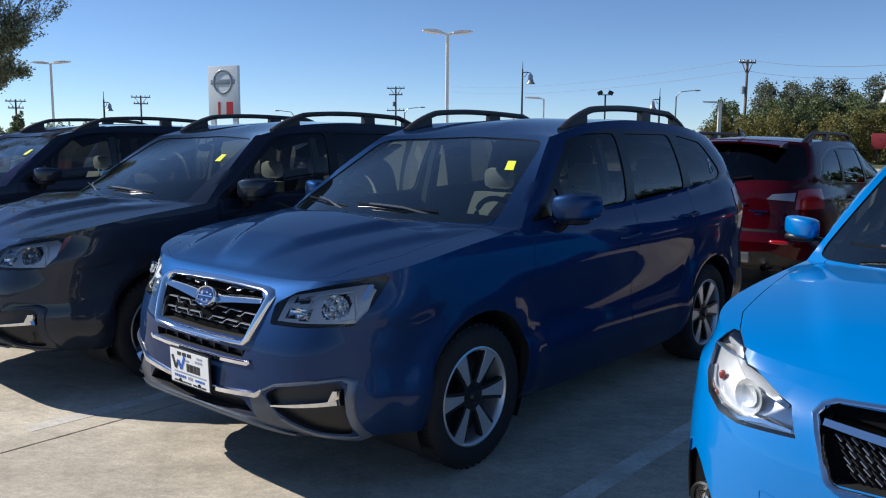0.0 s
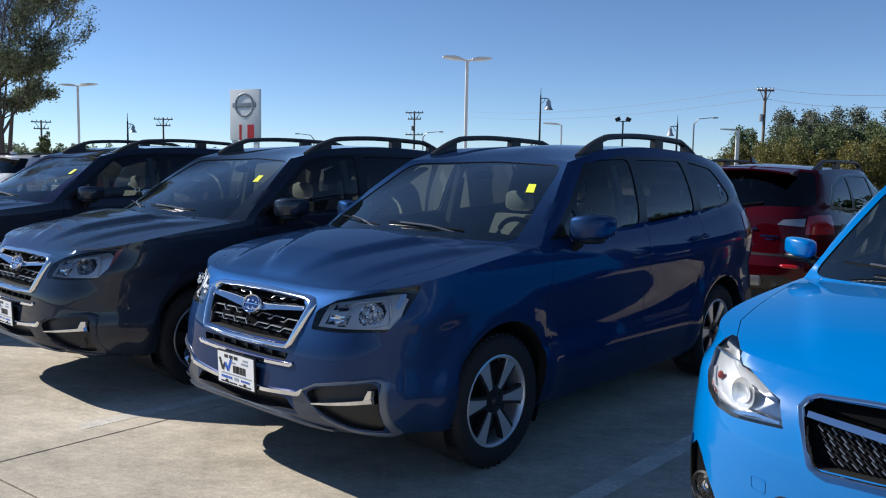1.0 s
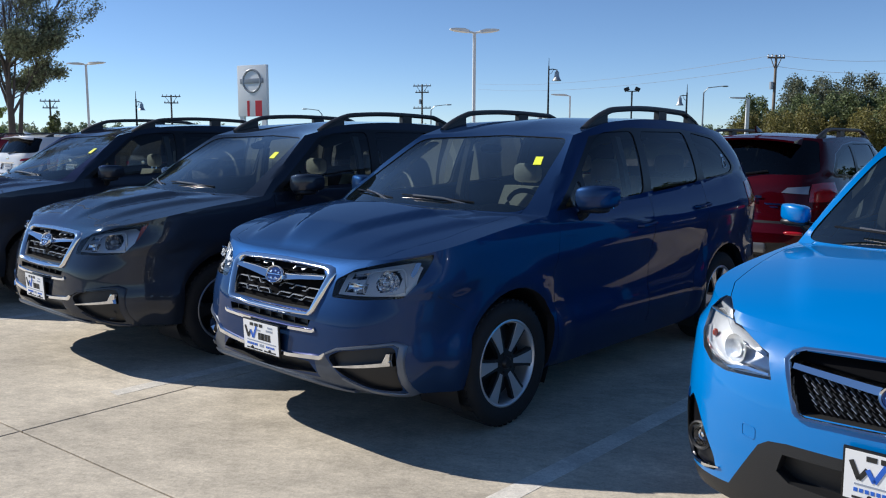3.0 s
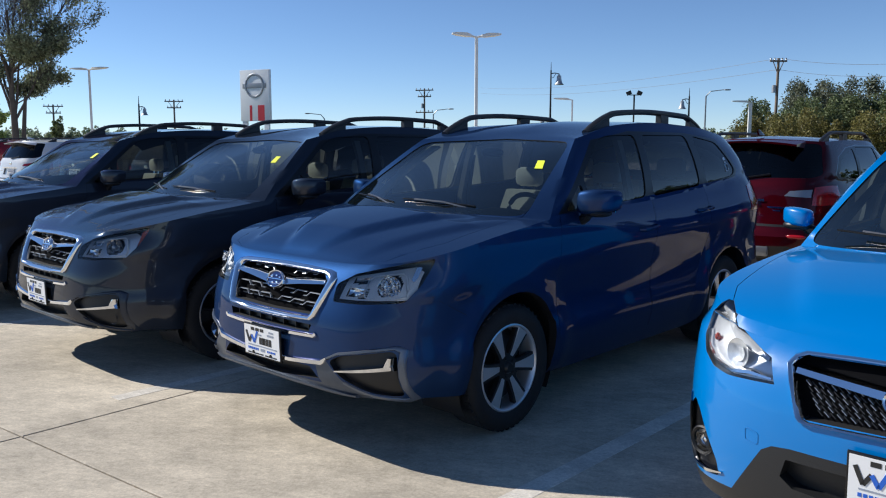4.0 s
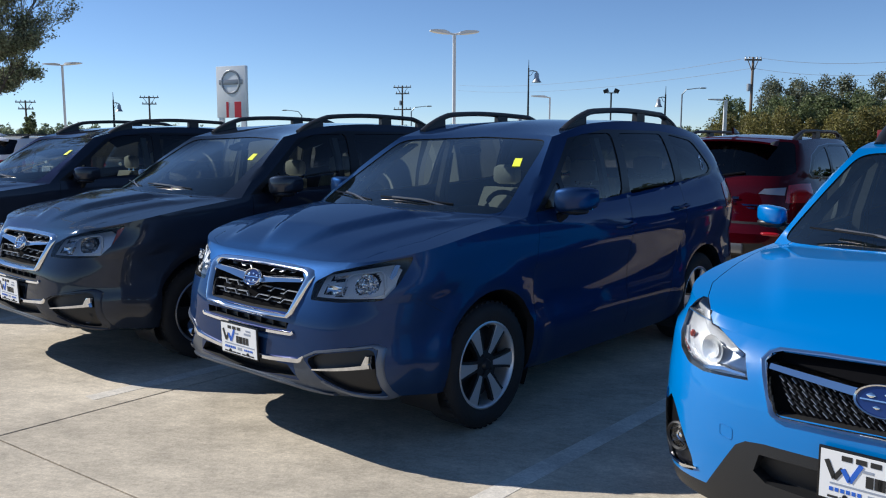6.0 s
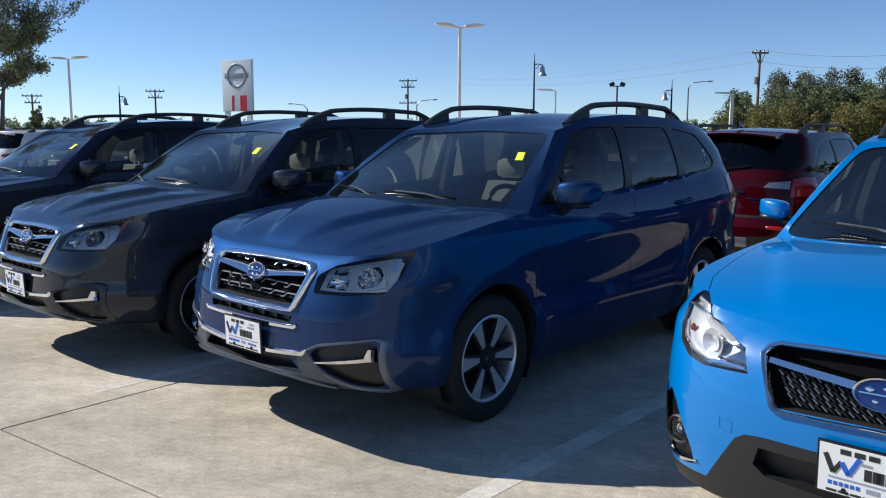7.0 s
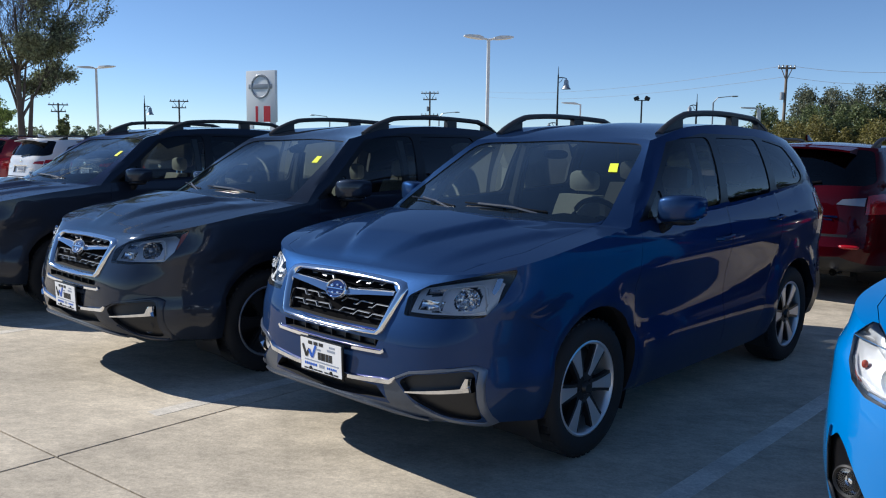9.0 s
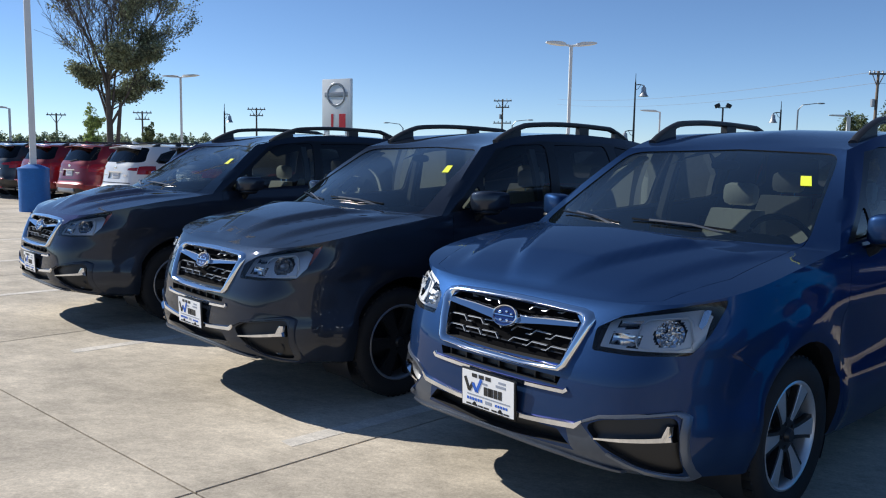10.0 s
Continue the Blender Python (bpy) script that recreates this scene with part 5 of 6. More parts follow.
def estate(name, label, paint, group, inner=None):
    s = ESTATE_FORM
    car, sh, bm = car_base(s, name, label, paint, CLOTH_DARK, CLOTH_DARK, "dark", group)
    tail = lambda c, n: c.x < -3.0 and n.x < -0.05
    # lamps: red outer units wrap the corner, clear inner units sit in the tailgate
    t = split(bm, cut(bm, [(.735, .905), (.95, .90), (.95, 1.10), (.80, 1.105), (.735, 1.09)], "x", lambda c, n: c.y > 0.2 and c.x < -3.2 and c.z < 1.12), (0.02, 0, 0))
    sides("tail_lamp", sink(t, (-0.006, 0.004, 0), lip=(0.02, 0, 0)), RED_LENS, car, "red tail lamp")
    t = split(bm, cut(bm, [(.49, 1.0), (.54, 1.052), (.725, 1.068), (.725, .985)], "x", lambda c, n: c.y > 0.2 and c.x < -3.2), (0.02, 0, 0))
    sides("reversing_lamp", sink(t, (-0.004, 0, 0), lip=(0.02, 0, 0)), inner or GRILLE_SILVER, car, "red inner tail lamp" if inner else "clear reversing lamp")
    # recess for the plate, bumper step, lower cladding
    rec = split(bm, cut(bm, [(-.01, .93), (.26, .93), (.31, .78), (-.01, .78)], "x", tail), (0.03, 0, 0))
    part("plate_recess", mirrored(sink(rec, (0.028, 0, 0)), True), paint, car)
    for f in cut(bm, [(-.01, .70), (.62, .70), (.62, .675), (-.01, .675)], "x", tail):
        f.material_index = 3
    for f in cut(bm, [(-.01, .53), (.45, .53), (.58, .48), (1.0, .50), (1.0, .1), (-.01, .1)], "x", lambda c, n: c.x < -3.15 and c.z < 0.56):
        f.material_index = 4
    gate = split(bm, cut(bm, [(-.01, 1.16), (.725, 1.16), (.725, .80), (.62, .712), (-.01, .705)], "x", lambda c, n: c.x < -3.3 and n.x < -0.2 and c.z < 1.148), (0.02, 0, 0))
    part("tailgate", mirrored(sink(gate, (0, 0, 0), lip=(0.02, 0, 0)), True), paint, car)
    back_x = lambda z: sh.rear(z)
    b = bmesh.new()
    grid_faces(b, [[b.verts.new((back_x(.95) - 0.022 + 0.03 * (y / 0.55) ** 2, y, z)) for z in (.935, .950, .962)] for y in np.linspace(-0.30, 0.30, 9)])
    part("gate_strip", b, CHROME, car)
    b = bmesh.new()
    box(b, (back_x(.57) - 0.006, -.40, .36), (back_x(.57) + 0.05, .40, .47), 0.02)
    part("skid_plate", b, SATIN, car)
    for y0, y1, z0, z1 in ((-.52, -.33, .868, .886), (-.47, -.36, .838, .852), (.34, .50, .868, .884)):
        b = bmesh.new()
        box(b, (back_x(.87) - 0.004 + 0.02, y0, z0), (back_x(.87) + 0.03, y1, z1))
        for v in b.verts:
            v.co.x -= 0.012
        part("badge_bar", b, CHROME, car)
    for sg in (1, -1):
        b = bmesh.new()
        loft_blob(b, (back_x(.6) + 0.045, .66 * sg, .585), (0.03, 0.10, 0.022), 0.7)
        part("bumper_reflector", b, RED_LENS, car)
    b = bmesh.new()
    box(b, (-0.004, -.156, -.08), (0.006, .156, .08), 0.004)
    o = part("number_plate", b, PLATE_WHITE, car, "white plate with plain bars")
    o.location = (back_x(.855) + 0.018, 0, .855)
    for z, h in ((.0, .015), (.055, .004), (-.055, .004)):
        b = bmesh.new()
        box(b, (-0.0065, -.11, z - h), (-0.004, .11, z + h))
        part("print_bar", b, INK_GREY, o)
    q = back_x(1.05)
    b = bmesh.new()
    lathe(b, [(0.0, 0.004), (0.9, 0.002), (1.0, -0.006)], 24, Matrix.Diagonal((1, .06, .036, 1)) @ Matrix.Rotation(radians(90), 4, "Z"))
    o = part("emblem", b, CHROME, car)
    o.location = (q - 0.006, 0, 1.05)
    # roof spoiler, aerial fin, rear wiper
    b = bmesh.new()
    hz = s["crown"][1][0]
    rows = []
    for y in np.linspace(-0.55, 0.55, 11):
        d = 0.04 * (abs(y) / 0.55) ** 2
        rows.append([b.verts.new((s["hatch_top"] + 0.10, y, hz + 0.012 - d)), b.verts.new((s["hatch_top"] - 0.14, y * 0.98, hz - 0.020 - d)), b.verts.new((s["hatch_top"] - 0.135, y * 0.98, hz - 0.040 - d)), b.verts.new((s["hatch_top"] + 0.06, y, hz - 0.06 - d))])
    grid_faces(b, rows)
    b.faces.new(rows[0])
    b.faces.new(rows[-1][::-1])
    bmesh.ops.recalc_face_normals(b, faces=b.faces[:])
    part("roof_spoiler", b, paint, car)
    b = bmesh.new()
    rows = [[b.verts.new((s["hatch_top"] + 0.28 - k * 0.10 * q + dx * (0.10 - 0.07 * q), dy * 0.022 * (1 - 0.6 * q), hz + 0.045 + 0.065 * q)) for dx, dy in ((1, 0), (0, 1), (-1, 0.4), (-1, -0.4), (0, -1))] for q, k in ((0, 0), (0.6, 1), (1, 1))]
    grid_faces(b, rows, True)
    b.faces.new(rows[-1])
    part("aerial_fin", b, paint, car)
    b = bmesh.new()
    tube(b, [(back_x(1.16) - 0.02, 0.02, 1.165), (back_x(1.17) + 0.0, -.32, 1.22)], 0.012, 6)
    part("rear_wiper", b, GLOSS_BLACK, car)
    for sg in (1, -1):
        b = bmesh.new()
        tube(b, [(back_x(.4) - 0.03, .55 * sg, .33), (back_x(.4) + 0.2, .55 * sg, .33)], 0.035, 12, caps=False)
        part("tailpipe", b, CHROME, car)
    part("body", mirrored(bm, True), [paint, GLOSS_BLACK, SATIN, BLACK, CLADDING, GAP], car, sharp=32)
    return car


# ---- placing: the front row stands in the frame of the blue car ----
HEAD = -127.4
ROW = pose(-.536, 4.302, 0, 0, 0, HEAD)


def in_row(x, y, turn=0):
    return ROW @ pose(x, y, 0, 0, 0, turn)


GROUP = "parked front row cars"
blue_car = compact_suv("blue_suv", "blue metallic compact SUV with chrome grille and black roof rails", PAINT_BLUE, CLOTH_LIGHT, CLOTH_LIGHT, False, "six", GROUP)
blue_car.matrix_basis = in_row(0, 0)
grey_car = compact_suv("grey_suv", "dark grey metallic compact SUV with amber corner lamps and chrome grille", PAINT_GREY, CLOTH_LIGHT, CLOTH_LIGHT, True, "six_dark", GROUP)
grey_car.matrix_basis = in_row(.207, -2.369)
copy_thing(grey_car, in_row(.31, -5.30))
crossover_car = crossover("bright_blue_crossover", "bright sky blue compact crossover with black honeycomb grille", PAINT_SKY)
crossover_car.matrix_basis = in_row(-.12, 2.93, -1.5)
copy_thing(grey_car, in_row(.1, 5.75))
copy_thing(grey_car, in_row(.0, 8.5))
red_car = estate("red_estate_car", "dark red metallic estate car seen from behind", PAINT_RED, "parked second row cars")
red_car.matrix_basis = in_row(-5.25 - 3.8, -.2, 180)


# ---- ground: slabs with recessed joints, painted bay lines ----
def concrete(name, base, amount=0.34, scale=0.8):
    """Weathered concrete in world space: broom marks, stains, pores."""
    m = bpy.data.materials.new(name)
    m.use_nodes = True
    n, l = m.node_tree.nodes, m.node_tree.links
    b = n["Principled BSDF"]
    b.inputs["Roughness"].default_value = 0.82
    b.inputs["Specular IOR Level"].default_value = 0.35
    geo = n.new("ShaderNodeNewGeometry")
    mp = n.new("ShaderNodeMapping")
    mp.inputs["Rotation"].default_value = (0, 0, radians(33))
    mp.inputs["Scale"].default_value = (1.0, 1.5, 1.0)
    l.new(geo.outputs["Position"], mp.inputs["Vector"])

    def noise_node(scale, detail, src):
        t = n.new("ShaderNodeTexNoise")
        t.inputs["Scale"].default_value, t.inputs["Detail"].default_value, t.inputs["Roughness"].default_value = scale, detail, 0.62
        l.new(src, t.inputs["Vector"])
        return t.outputs["Fac"]

    def ramp(src, lo, hi, a, c):
        r = n.new("ShaderNodeMapRange")
        for k, v in (("From Min", lo), ("From Max", hi), ("To Min", a), ("To Max", c)):
            r.inputs[k].default_value = v
        l.new(src, r.inputs["Value"])
        return r.outputs[0]

    def times(x, y):
        t = n.new("ShaderNodeMath")
        t.operation = "MULTIPLY"
        l.new(x, t.inputs[0])
        l.new(y, t.inputs[1])
        return t.outputs[0]
    big = ramp(noise_node(scale, 5, mp.outputs[0]), 0.32, 0.68, 1 - amount, 1 + amount * 0.7)
    mid = ramp(noise_node(scale * 7, 6, mp.outputs[0]), 0.3, 0.7, 1 - amount * 0.5, 1 + amount * 0.4)
    fine = ramp(noise_node(70, 4, geo.outputs["Position"]), 0.3, 0.7, 0.84, 1.14)
    grit = ramp(noise_node(22, 6, mp.outputs[0]), 0.32, 0.68, 1 - amount * 0.45, 1 + amount * 0.35)
    k = times(times(times(big, mid), fine), grit)
    oi = n.new("ShaderNodeObjectInfo")
    k = times(k, ramp(oi.outputs["Random"], 0, 1, 0.96, 1.04))
    sc = n.new("ShaderNodeVectorMath")
    sc.operation = "SCALE"
    sc.inputs[0].default_value = base
    l.new(k, sc.inputs["Scale"])
    l.new(sc.outputs[0], b.inputs["Base Color"])
    bp = n.new("ShaderNodeBump")
    bp.inputs["Strength"].default_value, bp.inputs["Distance"].default_value = 0.32, 0.006
    l.new(noise_node(60, 6, geo.outputs["Position"]), bp.inputs["Height"])
    l.new(bp.outputs[0], b.inputs["Normal"])
    return m


CONCRETE = concrete("weathered concrete", (0.53, 0.465, 0.365))
LINE_PAINT = concrete("worn white line paint", (0.66, 0.61, 0.53), 0.20, 3.0)
JOINT = mat("dark joint filler", (0.014, 0.013, 0.012), 0.9, grain=(6, 0.4), bump=(40, 0.5))
GRASS_GROUND = mat("dry grass ground", (0.07, 0.085, 0.03), 0.95, grain=(0.2, 0.35))
bm = bmesh.new()
bmesh.ops.create_circle(bm, cap_ends=True, radius=2600, segments=64)
bmesh.ops.translate(bm, vec=(0, 0, -0.06), verts=bm.verts)
g = tagged(part("ground", bm, GRASS_GROUND, None), "flat ground with dry grass reaching the horizon", "ground", kind="structure")
pav = tagged(new("pavement"), "weathered concrete slabs of a car park with dark joints", "pavement", kind="structure")
bm = bmesh.new()
box(bm, (-75, -45, -0.058), (70, 62, -0.022))
part("joint_filler", bm, JOINT, pav)
# slab grid: u runs with the parked cars, v across them
GU, GV = Vector((math.cos(radians(55.0)), math.sin(radians(55.0)), 0)), Vector((math.cos(radians(-31.5)), math.sin(radians(-31.5)), 0))
G0 = Vector((-2.42, 3.44, 0))
SU, SV = 4.6, 3.6


def slab_mesh(i0, i1, j0, j1, name, gap=0.0055):
    b = bmesh.new()
    for i in range(i0, i1):
        for j in range(j0, j1):
            p = G0 + GU * (i * SU) + GV * (j * SV)
            q = [p + GU * gap + GV * gap, p + GU * (SU - gap) + GV * gap, p + GU * (SU - gap) + GV * (SV - gap), p + GU * gap + GV * (SV - gap)]
            lo = [b.verts.new(Vector((c.x, c.y, -0.03))) for c in q]
            ctr = sum(q, Vector()) / 4
            mi = [b.verts.new(Vector((c.x, c.y, -0.004))) for c in q]
            hi = [b.verts.new(ctr + (Vector((c.x, c.y, 0)) - ctr) * (1 - 0.0018)) for c in q]
            for a, c in ((lo, mi), (mi, hi)):
                for k in range(4):
                    b.faces.new([a[k], a[(k + 1) % 4], c[(k + 1) % 4], c[k]])
            b.faces.new(hi)
    bmesh.ops.recalc_face_normals(b, faces=b.faces[:])
    return b


NEAR_I, NEAR_J = (-3, 6), (-6, 5)
for i in range(*NEAR_I):
    for j in range(*NEAR_J):
        part("slab", slab_mesh(i, i + 1, j, j + 1, "slab"), CONCRETE, pav, sharp=5)
far = bmesh.new()
for a in (slab_mesh(-10, 14, -18, NEAR_J[0], ""), slab_mesh(-10, 14, NEAR_J[1], 16, ""), slab_mesh(-10, NEAR_I[0], *NEAR_J, ""), slab_mesh(NEAR_I[1], 14, *NEAR_J, "")):
    t = bpy.data.meshes.new("t")
    a.to_mesh(t)
    a.free()
    far.from_mesh(t)
    bpy.data.meshes.remove(t)
tagged(part("far_slabs", far, CONCRETE, pav, sharp=5), kind="stuff")
RF, RL = ROW.to_3x3() @ Vector((1, 0, 0)), ROW.to_3x3() @ Vector((0, 1, 0))
for y, x0 in ((-12.3, 1.25), (-9.55, 1.25), (-6.8, 1.25), (-3.93, 1.40), (-1.24, 1.20), (1.39, 1.25), (4.1, 1.25), (6.8, 1.25)):
    bm = bmesh.new()
    box(bm, (x0 - 5.2, y - 0.055, -0.002), (x0, y + 0.055, 0.0016))
    o = part("bay_line", bm, LINE_PAINT, pav)
    o.matrix_basis = ROW

# ---- lamps, poles, signs ----
WHITE_METAL = mat("white painted steel", (0.72, 0.72, 0.70), 0.45, 0.0, grain=(3, 0.06))
DARK_METAL = mat("dark painted steel", (0.02, 0.022, 0.024), 0.5, 0.2)
WOOD_POLE = mat("weathered pole timber", (0.21, 0.16, 0.12), 0.9, grain=(2.5, 0.3), bump=(30, 0.5))
GALV = mat("galvanised steel", (0.42, 0.43, 0.44), 0.45, 0.7)
BARREL = mat("blue painted base", (0.02, 0.13, 0.42), 0.5, grain=(3, 0.15))
SIGN_WHITE = mat("white sign panel", (0.88, 0.88, 0.88), 0.35)
BOARD_RED = mat("dark red sign board", (0.22, 0.015, 0.02), 0.5, grain=(1.5, 0.12))
SIGN_RED = mat("red sign panel", (0.55, 0.02, 0.03), 0.4)
SIGN_GREY = mat("grey sign panel", (0.30, 0.31, 0.33), 0.4, 0.4)
EYE0 = Vector((-.739, .231, 0))


def spot(az, dist):
    """A place on the ground by its bearing, in degrees clockwise from +y, and distance."""
    return EYE0 + Vector((math.sin(radians(az)), math.cos(radians(az)), 0)) * dist


def put(ob, p, turn=0):
    ob.matrix_basis = pose(p.x, p.y, p.z, 0, 0, turn)
    return ob


def lot_lamp(h, label, heads=2, arm=1.15, base=False, girth=0.10):
    t = thing("lot_lamp", label, "lamp post", "car park lamps")
    bm = bmesh.new()
    tube(bm, [(0, 0, 0.0), (0, 0, h)], [girth, girth * 0.92], 4)
    part("pole", bm, WHITE_METAL, t)
    for sg in ((1, -1) if heads == 2 else (1,)):
        bm = bmesh.new()
        tube(bm, [(0, 0, h - 0.02), (sg * 0.35, 0, h + 0.05)], 0.05, 6)
        part("arm", bm, WHITE_METAL, t)
        bm = bmesh.new()
        rows = []
        for x, w, z0, z1 in ((0.25, 0.10, h - 0.02, h + 0.10), (0.5, 0.24, h + 0.0, h + 0.16), (arm * 0.8, 0.24, h + 0.05, h + 0.17), (arm, 0.16, h + 0.10, h + 0.15)):
            rows.append([bm.verts.new((sg * x, -w, z0)), bm.verts.new((sg * x, w, z0)), bm.verts.new((sg * x, w, z1)), bm.verts.new((sg * x, -w, z1))])
        grid_faces(bm, rows, True)
        bm.faces.new(rows[0])
        bm.faces.new(rows[-1])
        bmesh.ops.recalc_face_normals(bm, faces=bm.faces[:])
        part("lamp_head", bm, WHITE_METAL, t)
    if base:
        bm = bmesh.new()
        R = Matrix.Rotation(radians(90), 4, "X")
        lathe(bm, [(0.34, 0.0), (0.34, 1.00), (0.335, 1.03), (0.0, 1.04)], 32, R)
        for v in bm.verts:
            v.co.z = abs(v.co.z)
        part("base", bm, BARREL, t, "blue painted round concrete base")
        bm = bmesh.new()
        lathe(bm, [(0.352, 0.985), (0.352, 1.02), (0.13, 1.11), (0.0, 1.11)], 32, R)
        for v in bm.verts:
            v.co.z = abs(v.co.z)
        part("cap", bm, BARREL, t)
    return t


put(lot_lamp(6.5, "white twin-headed car park lamp on a tall square pole"), spot(-1.73, 38), 14)
put(lot_lamp(7.0, "white twin-headed car park lamp far across the lot", arm=1.7, girth=0.09), spot(-28.07, 66), -14)
put(lot_lamp(9.5, "white car park lamp pole on a round blue base", base=True, girth=0.10), spot(-37.0, 21.6), 40)
put(lot_lamp(5.3, "single white car park lamp head far away", 1, 1.6), spot(4.35, 70), 180)
put(lot_lamp(5.5, "single white car park lamp beside the trees", 1, 1.7, girth=0.22), spot(15.85, 82), 180)
put(lot_lamp(4.6, "single white car park lamp far across the lot", 1, 1.6), spot(-38.2, 75), 180)


def bell_lamp(h, side, label, k=1.0, low=None):
    """A dark pole with a finial; side, low: which way the upper arm and a second, lower one point; k: size of the bell."""
    t = thing("street_lamp", label, "street lamp", "bell street lamps")
    bm = bmesh.new()
    tube(bm, [(0, 0, 0), (0, 0, h)], [0.16, 0.08], 8)
    tube(bm, [(0, 0, h), (0, 0, h + 0.9)], [0.05, 0.025], 6)
    part("pole", bm, DARK_METAL, t)
    for sd, drop in [(side, 0.0)] + ([(low, 5.0)] if low else []):
        z, reach = h - drop, 0.95 * k * sd
        bm = bmesh.new()
        tube(bm, [(0, 0, z - 0.35), (reach * 0.5, 0, z - 0.30), (reach, 0, z - 0.40)], 0.05, 6)
        tube(bm, [(0, 0, z - 0.9), (reach * 0.35, 0, z - 0.75), (reach * 0.6, 0, z - 0.35)], 0.03, 6)
        part("arm", bm, DARK_METAL, t)
        bm = bmesh.new()
        lathe(bm, [(r * k, q * k) for r, q in ((0.08, 0.0), (0.10, 0.15), (0.26, 0.28), (0.30, 0.75), (0.40, 1.05), (0.58, 1.28), (0.0, 1.25))], 20, Matrix.Translation((reach, 0, z - 0.38)) @ Matrix.Rotation(radians(-90), 4, "X"))
        part("bell_shade", bm, GALV, t)
    return t


put(bell_lamp(9.8, 1, "dark street lamp with two bell-shaped grey shades", 0.95, -1), spot(2.66, 93), 0)
put(bell_lamp(6.9, -1, "dark street lamp with a hanging bell shade", 0.8), spot(11.9, 95), 0)
put(bell_lamp(6.1, 1, "dark street lamp with a bell shade behind the cars", 0.7), spot(-25.3, 100), 0)
put(bell_lamp(5.4, -1, "street lamp with a bell shade before the trees", 0.72), spot(26.5, 55), 0)


def cobra_lamp(h, label):
    t = thing("street_lamp", label, "street lamp", "road lamps")
    bm = bmesh.new()
    tube(bm, [(0, 0, 0), (0, 0, h - 0.8), (0.5, 0, h - 0.2), (2.2, 0, h)], [0.12, 0.09, 0.06, 0.05], 8)
    part("pole", bm, GALV, t)
    bm = bmesh.new()
    loft_blob(bm, (2.5, 0, h - 0.02), (0.42, 0.16, 0.09), 0.8)
    part("lamp_head", bm, GALV, t)
    return t


put(cobra_lamp(8.2, "grey road lamp with a curved arm"), spot(12.9, 105), 0)
put(cobra_lamp(6.5, "grey road lamp with a curved arm behind the roofs"), spot(-5.6, 115), 0)
put(cobra_lamp(6.0, "far grey road lamp behind the car roofs"), spot(-13.2, 120), 180)


def flood_lamp(h):
    t = thing("flood_lamp", "dark pole with two floodlights", "floodlight")
    bm = bmesh.new()
    tube(bm, [(0, 0, 0), (0, 0, h)], 0.09, 8)
    tube(bm, [(-0.5, 0, h), (0.5, 0, h)], 0.05, 6)
    part("pole", bm, DARK_METAL, t)
    for sg in (1, -1):
        bm = bmesh.new()
        box(bm, (-0.26, -0.16, -0.20), (0.26, 0.16, 0.20), 0.04, pose(sg * 0.55, 0, h + 0.2, 0, 25 * sg, 0))
        part("floodlight", bm, DARK_METAL, t)
    return t


put(flood_lamp(6.7), spot(8.35, 88), 0)


def utility_pole(h, label, arms=2, drop=0, reach=1.6):
    t = thing("utility_pole", label, "utility pole", "wooden utility poles")
    bm = bmesh.new()
    tube(bm, [(0, 0, 0), (0, 0, h)], [0.2, 0.13], 10)
    part("pole", bm, WOOD_POLE, t)
    for k in range(arms):
        z = h - 0.3 - 1.1 * k - (1.6 if k == 2 else 0)
        w = reach if k != 1 else reach * 0.75
        bm = bmesh.new()
        box(bm, (-w, -0.08, z - 0.09), (w, 0.08, z + 0.09))
        a = part("crossarm", bm, WOOD_POLE, t)
        for x in (-w * 0.9, -w * 0.45, w * 0.45, w * 0.9):
            bm = bmesh.new()
            lathe(bm, [(0.03, 0), (0.09, 0.08), (0.06, 0.16), (0.09, 0.22), (0.0, 0.3)], 8, Matrix.Translation((x, 0, z + 0.08)) @ Matrix.Rotation(radians(90), 4, "X"))
            part("insulator", bm, GALV, a)
    bm = bmesh.new()
    for sg in (1, -1):
        tube(bm, [(sg * reach * 0.62, 0, h - 0.35), (0, 0, h - 1.7)], 0.05, 4)
    part("brace", bm, WOOD_POLE, t)
    if drop:
        for x in (-0.36,):
            bm = bmesh.new()
            lathe(bm, [(0.0, 0), (0.22, 0.02), (0.22, 0.8), (0.0, 0.85)], 14, Matrix.Translation((x, 0, h - drop)) @ Matrix.Rotation(radians(90), 4, "X"))
            part("transformer", bm, GALV, t)
    return t


put(utility_pole(10.9, "tall wooden utility pole with a crossarm and wires", 1, 3.7, 0.95), spot(17.30, 97), 8)
put(utility_pole(11.2, "wooden utility pole with a transformer far away", 3, 3.4), spot(-6.30, 143), -10)
put(utility_pole(9.2, "small wooden utility pole far away", 2), spot(-23.2, 150), 10)
put(utility_pole(8.0, "small wooden utility pole far behind the tree", 2), spot(-30.5, 150), 10)
put(utility_pole(7.2, "small wooden utility pole far across the lot", 1), spot(-35.6, 150), 10)

